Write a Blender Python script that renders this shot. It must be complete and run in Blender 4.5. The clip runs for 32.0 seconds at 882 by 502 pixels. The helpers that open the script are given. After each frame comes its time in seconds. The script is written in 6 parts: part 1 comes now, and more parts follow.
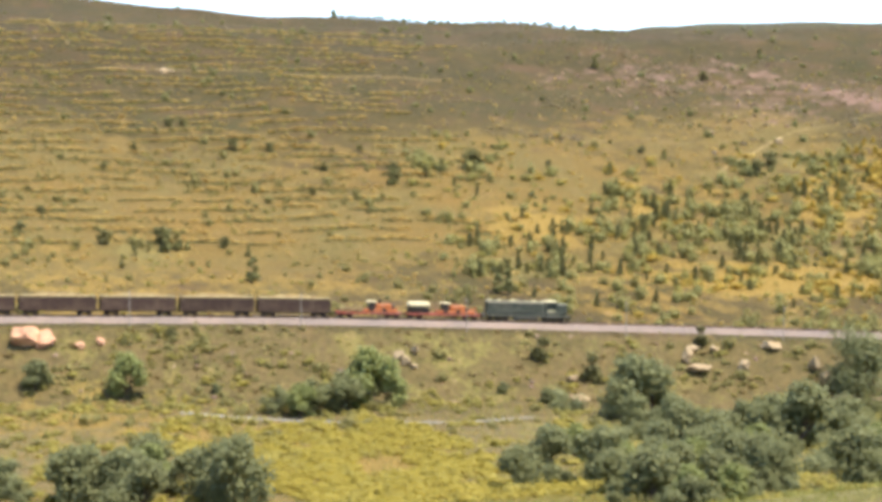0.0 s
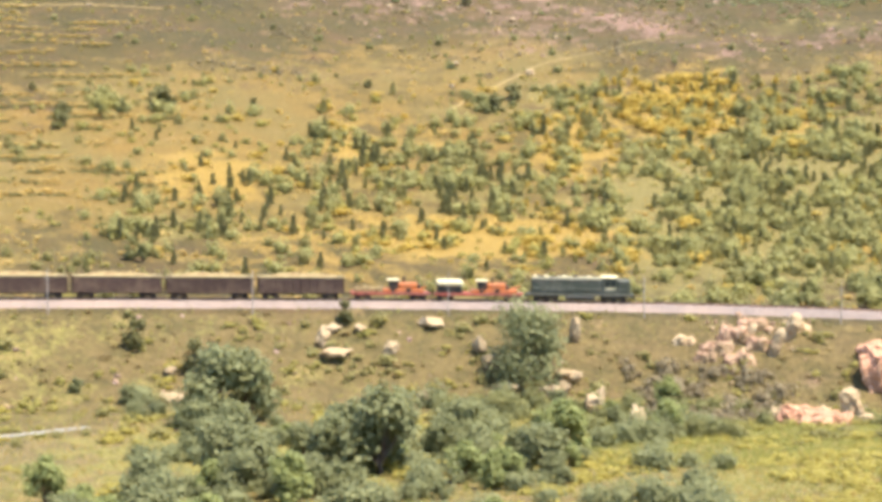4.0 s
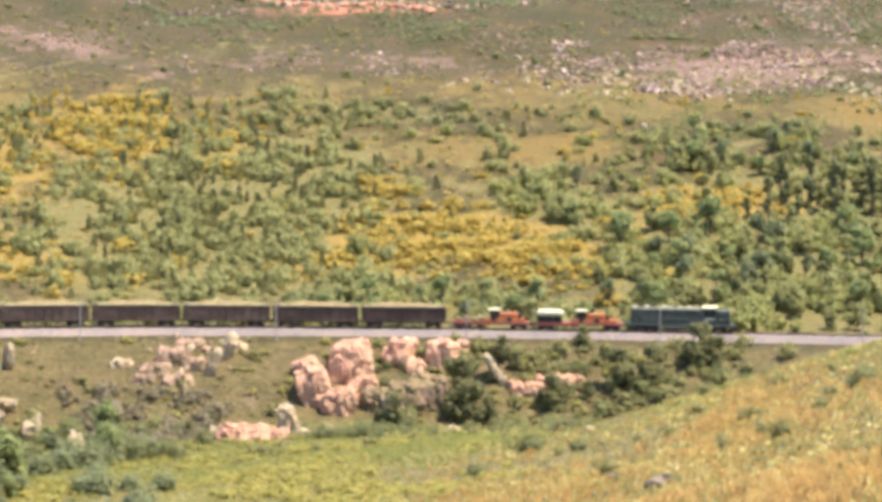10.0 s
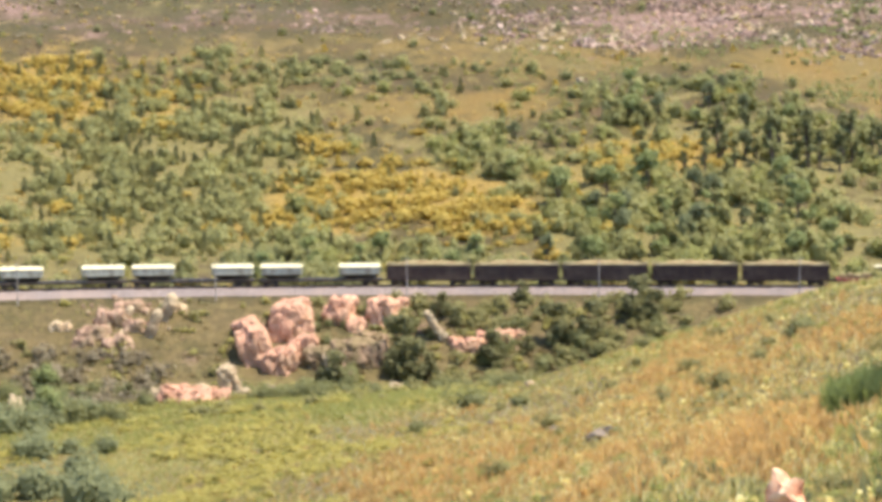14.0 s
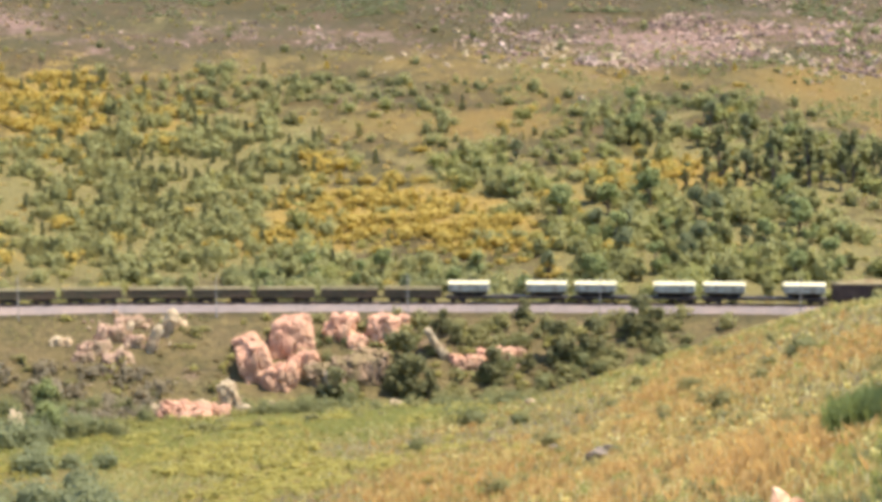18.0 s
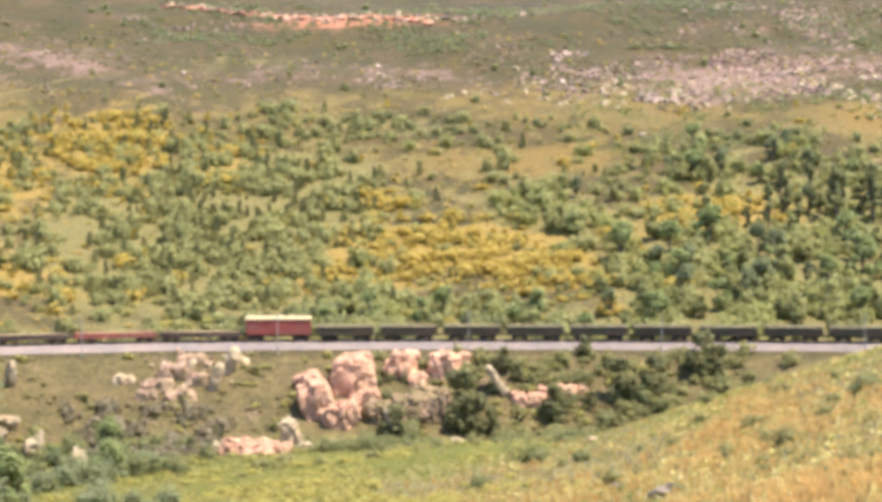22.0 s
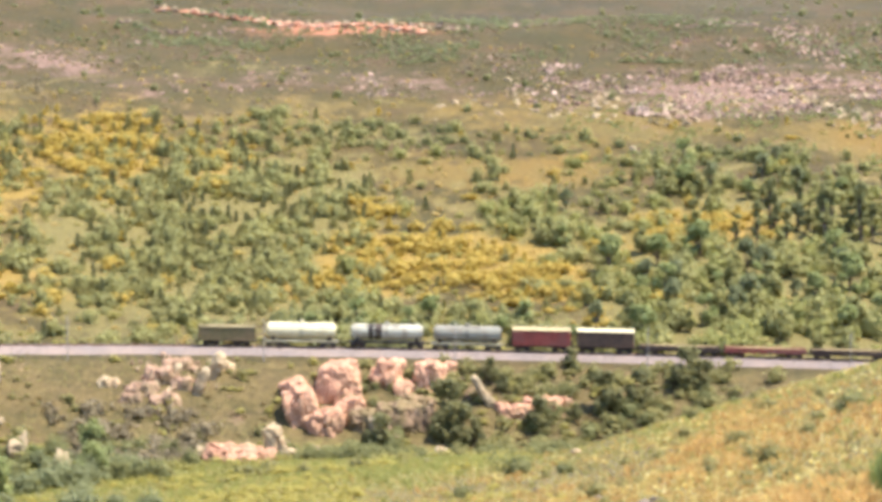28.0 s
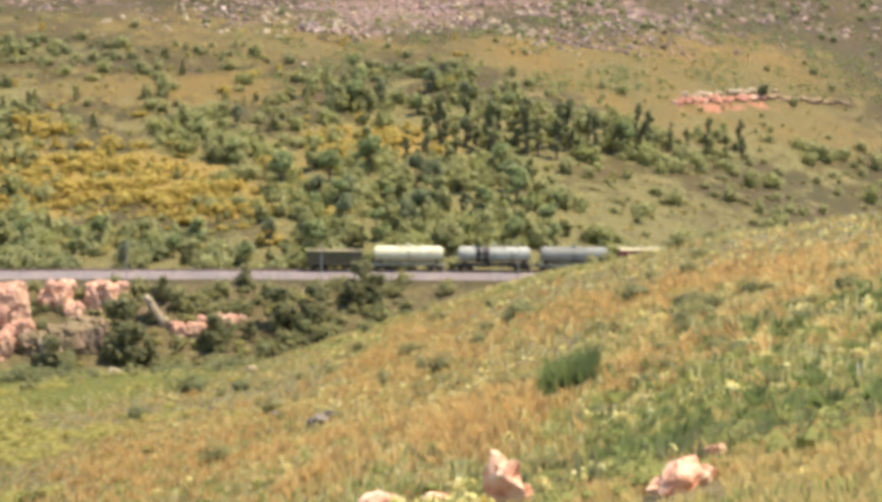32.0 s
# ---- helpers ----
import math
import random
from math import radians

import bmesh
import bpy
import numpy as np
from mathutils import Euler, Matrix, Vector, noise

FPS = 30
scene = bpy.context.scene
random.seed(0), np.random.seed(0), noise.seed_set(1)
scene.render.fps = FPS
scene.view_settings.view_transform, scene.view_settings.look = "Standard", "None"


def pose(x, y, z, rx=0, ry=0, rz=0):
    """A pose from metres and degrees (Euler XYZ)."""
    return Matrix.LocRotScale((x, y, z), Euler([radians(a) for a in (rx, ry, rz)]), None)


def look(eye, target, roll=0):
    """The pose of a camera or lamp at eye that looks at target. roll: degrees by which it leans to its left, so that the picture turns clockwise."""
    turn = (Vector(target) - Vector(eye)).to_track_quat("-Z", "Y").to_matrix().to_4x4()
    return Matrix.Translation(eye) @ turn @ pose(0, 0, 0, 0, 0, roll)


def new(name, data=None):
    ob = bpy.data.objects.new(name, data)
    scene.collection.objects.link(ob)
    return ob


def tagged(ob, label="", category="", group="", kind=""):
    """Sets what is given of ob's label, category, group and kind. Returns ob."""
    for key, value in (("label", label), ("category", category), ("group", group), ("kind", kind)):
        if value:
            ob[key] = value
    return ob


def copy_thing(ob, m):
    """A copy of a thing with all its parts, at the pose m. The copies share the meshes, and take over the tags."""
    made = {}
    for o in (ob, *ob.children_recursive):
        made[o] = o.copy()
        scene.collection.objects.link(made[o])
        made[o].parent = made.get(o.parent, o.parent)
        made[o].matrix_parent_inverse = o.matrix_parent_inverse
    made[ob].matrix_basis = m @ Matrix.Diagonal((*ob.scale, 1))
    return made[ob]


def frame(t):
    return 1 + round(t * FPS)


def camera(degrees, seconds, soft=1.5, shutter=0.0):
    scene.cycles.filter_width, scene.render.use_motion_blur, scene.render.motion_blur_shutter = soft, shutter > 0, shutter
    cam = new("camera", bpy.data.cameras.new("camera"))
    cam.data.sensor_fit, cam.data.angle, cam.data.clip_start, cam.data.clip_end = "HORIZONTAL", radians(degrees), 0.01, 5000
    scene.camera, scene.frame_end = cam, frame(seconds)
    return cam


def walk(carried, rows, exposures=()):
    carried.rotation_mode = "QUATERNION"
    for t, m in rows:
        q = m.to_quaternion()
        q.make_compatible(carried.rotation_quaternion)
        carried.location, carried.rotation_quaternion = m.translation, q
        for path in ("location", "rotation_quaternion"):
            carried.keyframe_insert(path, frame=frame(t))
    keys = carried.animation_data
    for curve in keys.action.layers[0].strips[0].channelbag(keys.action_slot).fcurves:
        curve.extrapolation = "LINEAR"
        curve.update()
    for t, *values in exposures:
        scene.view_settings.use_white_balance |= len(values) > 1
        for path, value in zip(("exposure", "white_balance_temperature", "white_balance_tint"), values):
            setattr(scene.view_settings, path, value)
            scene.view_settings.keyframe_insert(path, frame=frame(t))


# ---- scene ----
PATH = [
    (0, -21.2, -79.2, -22.90, -2.97, -0.40), (0.5, -21.2, -79.2, -22.34, -3.45, -0.57),
    (1, -19.4, -72.4, -22.38, -3.52, -0.67), (1.5, -14.9, -55.5, -21.70, -3.24, -0.96),
    (2, -10.2, -38.2, -19.46, -3.85, -1.92), (2.5, -5.6, -20.8, -20.74, -4.50, -1.02),
    (3, -1.8, -6.8, -19.38, -4.75, -0.34), (3.5, 0, 0, -19.61, -4.86, 0.32),
    (5.5, 0, 0, -18.24, -5.38, -0.15), (6, 0, 0, -16.21, -5.02, -0.14),
    (6.5, 0, 0, -13.50, -5.19, -0.36), (7, 0, 0, -11.00, -4.91, -0.50),
    (7.5, 0, 0, -9.62, -5.07, -1.35), (8, 0, 0, -7.18, -5.21, -1.12),
    (8.5, 0, 0, -4.33, -4.89, -0.78), (9, 0, 0, -3.40, -4.86, -0.84),
    (9.5, 0, 0, -1.96, -4.81, -0.36), (10, 0, 0, -1.41, -4.36, -0.06),
    (10.5, 0, 0, -0.97, -4.35, 0.00), (11, 0, 0, -0.62, -4.34, 0.60),
    (11.5, 0, 0, 1.48, -3.68, 0.79), (12, 0, 0, 1.91, -4.06, 0.89),
    (12.5, 0, 0, 1.18, -5.03, 0.82), (13, 0, 0, 0.00, -5.17, 0.13),
    (13.5, 0, 0, -0.52, -5.62, -0.21), (14, 0, 0, 0.56, -5.76, 0.66),
    (14.5, 0, 0, -0.00, -5.68, 1.21), (16.5, 0, 0, 0.05, -5.26, 0.61),
    (17, 0, 0, 0.09, -5.69, 0.82), (17.5, 0, 0, 0.53, -5.68, 0.69),
    (18, 0, 0, 0.53, -5.20, 0.35), (18.5, 0, 0, -0.04, -5.31, 0.18),
    (19, 0, 0, 0.12, -5.01, 0.13), (19.5, 0, 0, 0.73, -4.86, 0.28),
    (20, 0, 0, 1.16, -4.74, 0.49), (20.5, 0, 0, 0.61, -4.70, 0.47),
    (21, 0, 0, 0.20, -4.27, 0.23), (21.5, 0, 0, -0.52, -3.57, 0.26),
    (22, 0, 0, -1.43, -3.97, 0.67), (22.5, 0, 0, -2.70, -4.14, 0.33),
    (23, 0, 0, -2.59, -4.23, 0.21), (23.5, 0, 0, -3.40, -4.29, 0.09),
    (24, 0, 0, -3.44, -3.93, -0.20), (24.5, 0, 0, -3.87, -3.71, -0.13),
    (26.5, 0, 0, -3.44, -4.19, -0.16), (27, 0, 0, -3.39, -3.95, 0.12),
    (27.5, 0, 0, -2.23, -3.99, -0.12), (28, 0, 0, -1.05, -3.67, -0.58),
    (28.5, 0, 0, 0.14, -4.06, -0.58), (29, 0, 0, 2.59, -4.65, -0.59),
    (29.5, 0, 0, 5.01, -5.68, -0.67), (30, 0, 0, 8.52, -6.38, -0.13),
    (30.5, 0, 0, 8.23, -6.17, -0.78), (31, 0, 0, 9.11, -6.68, -0.92),
    (31.5, 0, 0, 9.90, -6.48, -0.50), (32, 0, 0, 9.58, -6.26, -0.61),
]
cam = camera(28, 32.0, soft=4.4, shutter=0.5)


def aim(x, y, az, el, roll):
    a, e = radians(az), radians(el)
    eye = Vector((x, y, 36.8))
    return look(eye, eye + Vector((math.sin(a) * math.cos(e), math.cos(a) * math.cos(e), math.sin(e))) * 100, -roll)


walk(cam, [(t, aim(x, y, az, el, roll)) for t, x, y, az, el, roll in PATH],
     [(0, 1.66, 7180, 11), (1.2, 1.68, 7180, 11), (2.2, 2.08, 7280, 13), (5, 2.12, 7130, 13), (8, 2.03, 6880, 13), (13, 1.85, 6830, 13), (17, 1.76, 6830, 13), (20, 1.82, 6830, 13), (23, 2.07, 6780, 13), (28, 2.04, 6780, 13), (29, 2.02, 6800, 13), (30, 1.72, 6930, 13), (32, 1.68, 6880, 13)])

# ---- daylight ----
SUN_AZ, SUN_EL = 100.0, 66.0
world = bpy.data.worlds.new("sky")
scene.world = world
world.use_nodes = True
wn = world.node_tree.nodes
sky = wn.new("ShaderNodeTexSky")
sky.sky_type, sky.sun_disc = "NISHITA", False
sky.sun_elevation, sky.sun_rotation = radians(SUN_EL), radians(SUN_AZ)
sky.air_density, sky.dust_density, sky.altitude = 0.8, 0.2, 2500
world.node_tree.links.new(sky.outputs[0], wn["Background"].inputs[0])
wn["Background"].inputs[1].default_value = 0.15
sun = new("sun", bpy.data.lights.new("sun", "SUN"))
sun.data.energy, sun.data.angle, sun.data.color = 2.85, radians(0.6), (1.0, 0.965, 0.9)
sun.matrix_world = look((0, 0, 0), (-math.sin(radians(SUN_AZ)), -math.cos(radians(SUN_AZ)), -math.tan(radians(SUN_EL))))

# ---- materials ----
def shader(name, rough=0.9, metal=0.0):
    m = bpy.data.materials.new(name)
    m.use_nodes = True
    b = m.node_tree.nodes["Principled BSDF"]
    b.inputs["Roughness"].default_value, b.inputs["Metallic"].default_value = rough, metal
    b.inputs["Specular IOR Level"].default_value = 0.3
    return m, m.node_tree.nodes, m.node_tree.links, b


def mixed(nodes, links, fac, a, b, kind="MIX"):
    """A colour mix; fac, a and b are sockets or values."""
    n = nodes.new("ShaderNodeMix")
    n.data_type, n.blend_type = "RGBA", kind
    for sock, v in ((n.inputs["Factor"], fac), (n.inputs["A"], a), (n.inputs["B"], b)):
        if isinstance(v, bpy.types.NodeSocket):
            links.new(v, sock)
        elif isinstance(v, (int, float)):
            sock.default_value = v
        else:
            sock.default_value = (*v, 1)
    return n.outputs["Result"]


def grain(nodes, links, coord, scale, detail=5.0, rough=0.6, lo=0.3, hi=0.7):
    """Noise at a scale per metre, stretched to 0..1."""
    n = nodes.new("ShaderNodeTexNoise")
    n.inputs["Scale"].default_value, n.inputs["Detail"].default_value, n.inputs["Roughness"].default_value = scale, detail, rough
    links.new(coord, n.inputs["Vector"])
    r = nodes.new("ShaderNodeMapRange")
    r.inputs["From Min"].default_value, r.inputs["From Max"].default_value = lo, hi
    links.new(n.outputs[0], r.inputs["Value"])
    return r.outputs[0]


def coords(nodes):
    return nodes.new("ShaderNodeTexCoord").outputs["Object"]


def bumped(nodes, links, b, height, strength, dist):
    n = nodes.new("ShaderNodeBump")
    n.inputs["Strength"].default_value, n.inputs["Distance"].default_value = strength, dist
    links.new(height, n.inputs["Height"])
    links.new(n.outputs[0], b.inputs["Normal"])


def noisy(name, c1, c2, scale=3.0, c3=None, scale3=0.4, rough=0.85, metal=0.0, bump=0.3, dist=0.02, vary=""):
    """Two colours by fine grain, a third by larger stains; vary: island or object, for a random shade of each piece."""
    m, n, l, b = shader(name, rough, metal)
    co = coords(n)
    g = grain(n, l, co, scale)
    col = mixed(n, l, g, c1, c2)
    if c3:
        col = mixed(n, l, grain(n, l, co, scale3, 3.0, 0.55, 0.42, 0.68), col, c3)
    if vary:
        v = n.new("ShaderNodeNewGeometry").outputs["Random Per Island"] if vary in ("island", "mixed") else n.new("ShaderNodeObjectInfo").outputs["Random"]
        r = n.new("ShaderNodeMapRange")
        r.inputs["To Min"].default_value, r.inputs["To Max"].default_value = {"island": (0.62, 1.3), "mixed": (0.4, 1.7)}.get(vary, (0.82, 1.14))
        l.new(v, r.inputs["Value"])
        col = mixed(n, l, 1.0, col, r.outputs[0], "MULTIPLY")
    l.new(col, b.inputs["Base Color"])
    if bump:
        bumped(n, l, b, g, bump, dist)
    return m


def leafy(name, c1, c2, c3):
    """Foliage: each leaf its own shade between three, with a little light passing through."""
    m, n, l, b = shader(name, 0.75)
    v = n.new("ShaderNodeNewGeometry").outputs["Random Per Island"]
    ramp_node = n.new("ShaderNodeValToRGB")
    e = ramp_node.color_ramp.elements
    e[0].color, e[1].color = (*c1, 1), (*c3, 1)
    mid = ramp_node.color_ramp.elements.new(0.55)
    mid.color = (*c2, 1)
    l.new(v, ramp_node.inputs[0])
    co = coords(n)
    col = mixed(n, l, grain(n, l, co, 0.13, 3.0, 0.5, 0.35, 0.7), ramp_node.outputs[0], c2)
    l.new(col, b.inputs["Base Color"])
    t = n.new("ShaderNodeBsdfTranslucent")
    l.new(col, t.inputs[0])
    mx = n.new("ShaderNodeMixShader")
    mx.inputs[0].default_value = 0.58
    l.new(b.outputs[0], mx.inputs[1])
    l.new(t.outputs[0], mx.inputs[2])
    l.new(mx.outputs[0], n["Material Output"].inputs[0])
    return m


LEAF_OLIVE = leafy("olive scrub leaves", (0.224, 0.207, 0.078), (0.308, 0.28, 0.108), (0.392, 0.353, 0.143))
LEAF_DARK = leafy("dark green leaves", (0.174, 0.175, 0.069), (0.249, 0.246, 0.099), (0.336, 0.325, 0.132))
LEAF_DEEP = leafy("deep green sapling leaves", (0.150, 0.143, 0.060), (0.216, 0.205, 0.086), (0.295, 0.278, 0.118))
LEAF_GREEN = leafy("fresh green leaves", (0.235, 0.232, 0.076), (0.322, 0.312, 0.102), (0.41, 0.392, 0.138))
LEAF_SAGE = leafy("grey-green sage leaves", (0.252, 0.241, 0.092), (0.347, 0.327, 0.125), (0.448, 0.417, 0.168))
LEAF_GOLD = leafy("golden flowering scrub", (0.400, 0.290, 0.066), (0.500, 0.370, 0.086), (0.585, 0.450, 0.124))
LEAF_PALE = leafy("pale yellow-green scrub", (0.281, 0.251, 0.073), (0.369, 0.33, 0.099), (0.451, 0.407, 0.138))
GRASS_DRY = leafy("dry straw grass", (0.441, 0.320, 0.110), (0.557, 0.415, 0.147), (0.672, 0.525, 0.215))
GRASS_RUST = leafy("rust-tinged seeding grass", (0.400, 0.235, 0.078), (0.520, 0.325, 0.112), (0.640, 0.440, 0.175))
GRASS_GREEN = leafy("green meadow grass", (0.225, 0.224, 0.063), (0.335, 0.330, 0.094), (0.445, 0.428, 0.140))
DRY_BRUSH = leafy("grey-brown dry brush", (0.200, 0.160, 0.095), (0.300, 0.245, 0.145), (0.400, 0.335, 0.205))
STRAW = leafy("pale bleached straw", (0.560, 0.450, 0.220), (0.680, 0.560, 0.300), (0.780, 0.680, 0.420))
FIELD_YELLOW = leafy("yellow field growth", (0.330, 0.275, 0.055), (0.430, 0.355, 0.072), (0.520, 0.440, 0.110))
LEAF_VALLEY = leafy("dull blue-green tree leaves", (0.172, 0.183, 0.088), (0.25, 0.261, 0.124), (0.338, 0.348, 0.168))
LEAF_FRESH = leafy("fresh valley leaves", (0.218, 0.243, 0.092), (0.305, 0.332, 0.126), (0.395, 0.420, 0.170))
GRASS_RUSH = leafy("dark green rushes", (0.135, 0.158, 0.048), (0.195, 0.225, 0.068), (0.265, 0.295, 0.098))
GRASS_BROWN = leafy("brown terrace grass", (0.16, 0.115, 0.05), (0.25, 0.185, 0.075), (0.34, 0.26, 0.105))
LIME = leafy("lime-yellow field growth", (0.313, 0.273, 0.066), (0.413, 0.353, 0.089), (0.509, 0.440, 0.131))
PETAL_YELLOW = leafy("yellow flower heads", (0.7, 0.56, 0.15), (0.8, 0.69, 0.27), (0.86, 0.8, 0.48))
OLIVE_ROCK = noisy("olive-brown granite", (0.16, 0.115, 0.05), (0.25, 0.18, 0.085), 1.2, (0.33, 0.21, 0.13), 0.4, rough=0.95, bump=0.7, dist=0.12, vary="object")
BARK = noisy("grey-brown bark", (0.07, 0.05, 0.035), (0.16, 0.12, 0.085), 9.0, rough=0.95, bump=0.6, dist=0.03)
PINK_ROCK = noisy("pale pink weathered granite", (0.40, 0.205, 0.128), (0.60, 0.325, 0.195), 0.8, (0.54, 0.325, 0.185), 0.3, rough=0.92, bump=0.5, dist=0.1, vary="object")
DULL_PINK = noisy("dull pinkish broken rock", (0.24, 0.145, 0.09), (0.46, 0.29, 0.19), 0.9, (0.26, 0.19, 0.10), 0.35, rough=0.95, bump=0.6, dist=0.1, vary="object")
CREAM_ROCK = noisy("cream lichened stone", (0.33, 0.245, 0.14), (0.50, 0.385, 0.23), 1.4, (0.42, 0.28, 0.15), 0.5, rough=0.92, bump=0.7, dist=0.1, vary="object")
PALE_ROCK = noisy("bleached cream stone", (0.27, 0.205, 0.115), (0.42, 0.325, 0.20), 1.2, (0.31, 0.215, 0.115), 0.6, rough=0.92, bump=0.7, dist=0.1, vary="object")
PEACH_ROCK = noisy("bright peach granite", (0.58, 0.22, 0.10), (0.76, 0.42, 0.25), 5.0, (0.80, 0.58, 0.36), 1.6, rough=0.9, bump=0.7, dist=0.03, vary="object")
GREY_ROCK = noisy("dull grey-brown field stone", (0.12, 0.09, 0.065), (0.24, 0.19, 0.14), 2.4, (0.1, 0.08, 0.05), 0.7, rough=0.95, bump=0.7, dist=0.08, vary="object")
SCREE = noisy("pink and grey scree boulders", (0.175, 0.105, 0.072), (0.300, 0.192, 0.135), 1.1, (0.280, 0.200, 0.152), 0.12, rough=0.92, bump=0.6, dist=0.1, vary="mixed")
BALLAST = noisy("pale mauve ballast stone", (0.135, 0.106, 0.092), (0.27, 0.218, 0.186), 4.0, (0.26, 0.195, 0.155), 0.15, rough=0.95, bump=0.9, dist=0.08)
SLEEPER = noisy("tarred timber sleepers", (0.05, 0.04, 0.03), (0.12, 0.09, 0.07), 6.0, rough=0.9, vary="island")
RAIL = noisy("rusty rail steel", (0.16, 0.09, 0.06), (0.3, 0.2, 0.15), 8.0, rough=0.5, metal=0.7, bump=0.1)
POLE_WOOD = noisy("silvered pole timber", (0.24, 0.21, 0.17), (0.36, 0.32, 0.27), 7.0, rough=0.9, bump=0.3)
CAR_BROWN = noisy("dusty dark brown wagon paint", (0.044, 0.026, 0.019), (0.078, 0.046, 0.034), 2.5, (0.115, 0.075, 0.050), 0.5, rough=0.85, bump=0.15, vary="object")
BOX_BROWN = noisy("faded brown boxcar paint", (0.080, 0.048, 0.030), (0.140, 0.086, 0.056), 2.0, (0.170, 0.095, 0.055), 0.5, rough=0.8, bump=0.12)
CAR_OLIVE = noisy("dusty olive-brown wagon paint", (0.050, 0.042, 0.022), (0.092, 0.078, 0.042), 2.5, (0.120, 0.075, 0.045), 0.5, rough=0.85, bump=0.15, vary="object")
HOPPER_OLIVE = noisy("dusty yellowish olive paint", (0.085, 0.070, 0.030), (0.150, 0.122, 0.056), 2.0, (0.16, 0.11, 0.06), 0.5, rough=0.85, bump=0.15)
# straw dust, kept light to stand for sun on rims and roofs too
CAR_EDGE = noisy("straw-coloured dust and sunlit tops", (0.30, 0.24, 0.12), (0.46, 0.38, 0.21), 3.0, rough=0.85)
LOAD = noisy("heaped tan ore", (0.2, 0.15, 0.07), (0.34, 0.26, 0.12), 2.5, (0.2, 0.13, 0.06), 0.5, rough=0.95, bump=0.8, dist=0.1)
LOCO_GREEN = noisy("weathered dark green engine paint", (0.032, 0.040, 0.028), (0.060, 0.069, 0.050), 1.5, (0.110, 0.110, 0.082), 0.5, rough=0.5, bump=0.1)
# straw tint of the sunlit roof edges is mixed into this paint
LOCO_GREY = noisy("grey-green roof paint lightened for sun", (0.20, 0.19, 0.12), (0.31, 0.28, 0.18), 2.0, rough=0.7, bump=0.1)
ORANGE = noisy("faded orange machine paint", (0.34, 0.085, 0.022), (0.50, 0.150, 0.042), 2.0, (0.34, 0.13, 0.055), 0.7, rough=0.55, bump=0.1)
# cream-white paint; on roofs and covers its brightness stands in for sunlight
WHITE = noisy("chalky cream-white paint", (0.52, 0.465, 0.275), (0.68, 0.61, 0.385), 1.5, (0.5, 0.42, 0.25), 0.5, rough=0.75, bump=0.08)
GREY_PAINT = noisy("dull grey-green tank paint", (0.185, 0.18, 0.14), (0.275, 0.265, 0.205), 1.4, (0.2, 0.17, 0.125), 0.6, rough=0.75, bump=0.08)
CREAM_PAINT = noisy("dirty cream tank paint", (0.33, 0.31, 0.23), (0.48, 0.46, 0.35), 1.4, (0.22, 0.19, 0.13), 0.6, rough=0.55, bump=0.08)
RED_PAINT = noisy("weathered oxide red paint", (0.23, 0.046, 0.031), (0.38, 0.082, 0.056), 1.6, (0.24, 0.09, 0.065), 0.5, rough=0.65, bump=0.12)
STEEL = noisy("black greasy running gear", (0.014, 0.013, 0.012), (0.04, 0.035, 0.03), 5.0, (0.09, 0.06, 0.04), 1.0, rough=0.6, metal=0.3)
GLASS_DARK, _n, _l, _b = shader("dark cab glass", 0.08)
_b.inputs["Base Color"].default_value = (0.015, 0.02, 0.02, 1)


# ---- the lie of the land: bearings in degrees clockwise from north, ranges in metres from the lookout ----


def spot(az, r):
    """Plan position at a bearing and a range from the lookout."""
    a = np.radians(az)
    return r * np.sin(a), r * np.cos(a)


# centre line of the railway, from west to east, as bearing and range
TRACK_AZ = [-101, -95, -86, -75, -66, -58, -50, -41, -34, -27, -20, -12, -5, 2, 8, 12, 16, 20, 26, 34, 44, 56]
TRACK_R = [520, 445, 380, 335, 312, 299, 292, 287, 286, 288, 291, 294, 296, 296, 295.5, 296.5, 299, 304, 318, 350, 420, 560]
RISE_AZ = [-101, -86, -66, -50, -41, -34, -27, -20, -12, -5, 2, 20]          # the line climbs to the west
RISE = [11.5, 10.5, 8.6, 6.5, 5.5, 4.5, 3.2, 2.2, 1.3, 0.4, 0.0, 0.0]


def smooth_line(px, py, n=1800):
    """A Catmull-Rom line through plan points."""
    q = np.stack([px, py], 1).astype(float)
    q = np.vstack([2 * q[0] - q[1], q, 2 * q[-1] - q[-2]])
    out = []
    per = n // (len(q) - 3)
    for k in range(1, len(q) - 2):
        u = np.linspace(0, 1, per, endpoint=False)[:, None]
        a, b, c, d = q[k - 1], q[k], q[k + 1], q[k + 2]
        out.append(0.5 * (2 * b + (c - a) * u + (2 * a - 5 * b + 4 * c - d) * u * u + (3 * b - a - 3 * c + d) * u ** 3))
    return np.vstack(out + [q[-2][None]])


LINE = smooth_line(*spot(np.array(TRACK_AZ), np.array(TRACK_R)))
ARC = np.concatenate([[0], np.cumsum(np.hypot(*np.diff(LINE, axis=0).T))])
LINE_AZ = np.degrees(np.arctan2(LINE[:, 0], LINE[:, 1]))
LINE_R = np.hypot(LINE[:, 0], LINE[:, 1])


def rail_at(s):
    """Plan position on the centre line at s metres along it."""
    return np.interp(s, ARC, LINE[:, 0]), np.interp(s, ARC, LINE[:, 1])


def track_r(az):
    return np.interp(az, LINE_AZ, LINE_R)


def bed_rise(az):
    return np.interp(az, RISE_AZ, RISE)


LINE_Z = 1.1 + bed_rise(LINE_AZ)
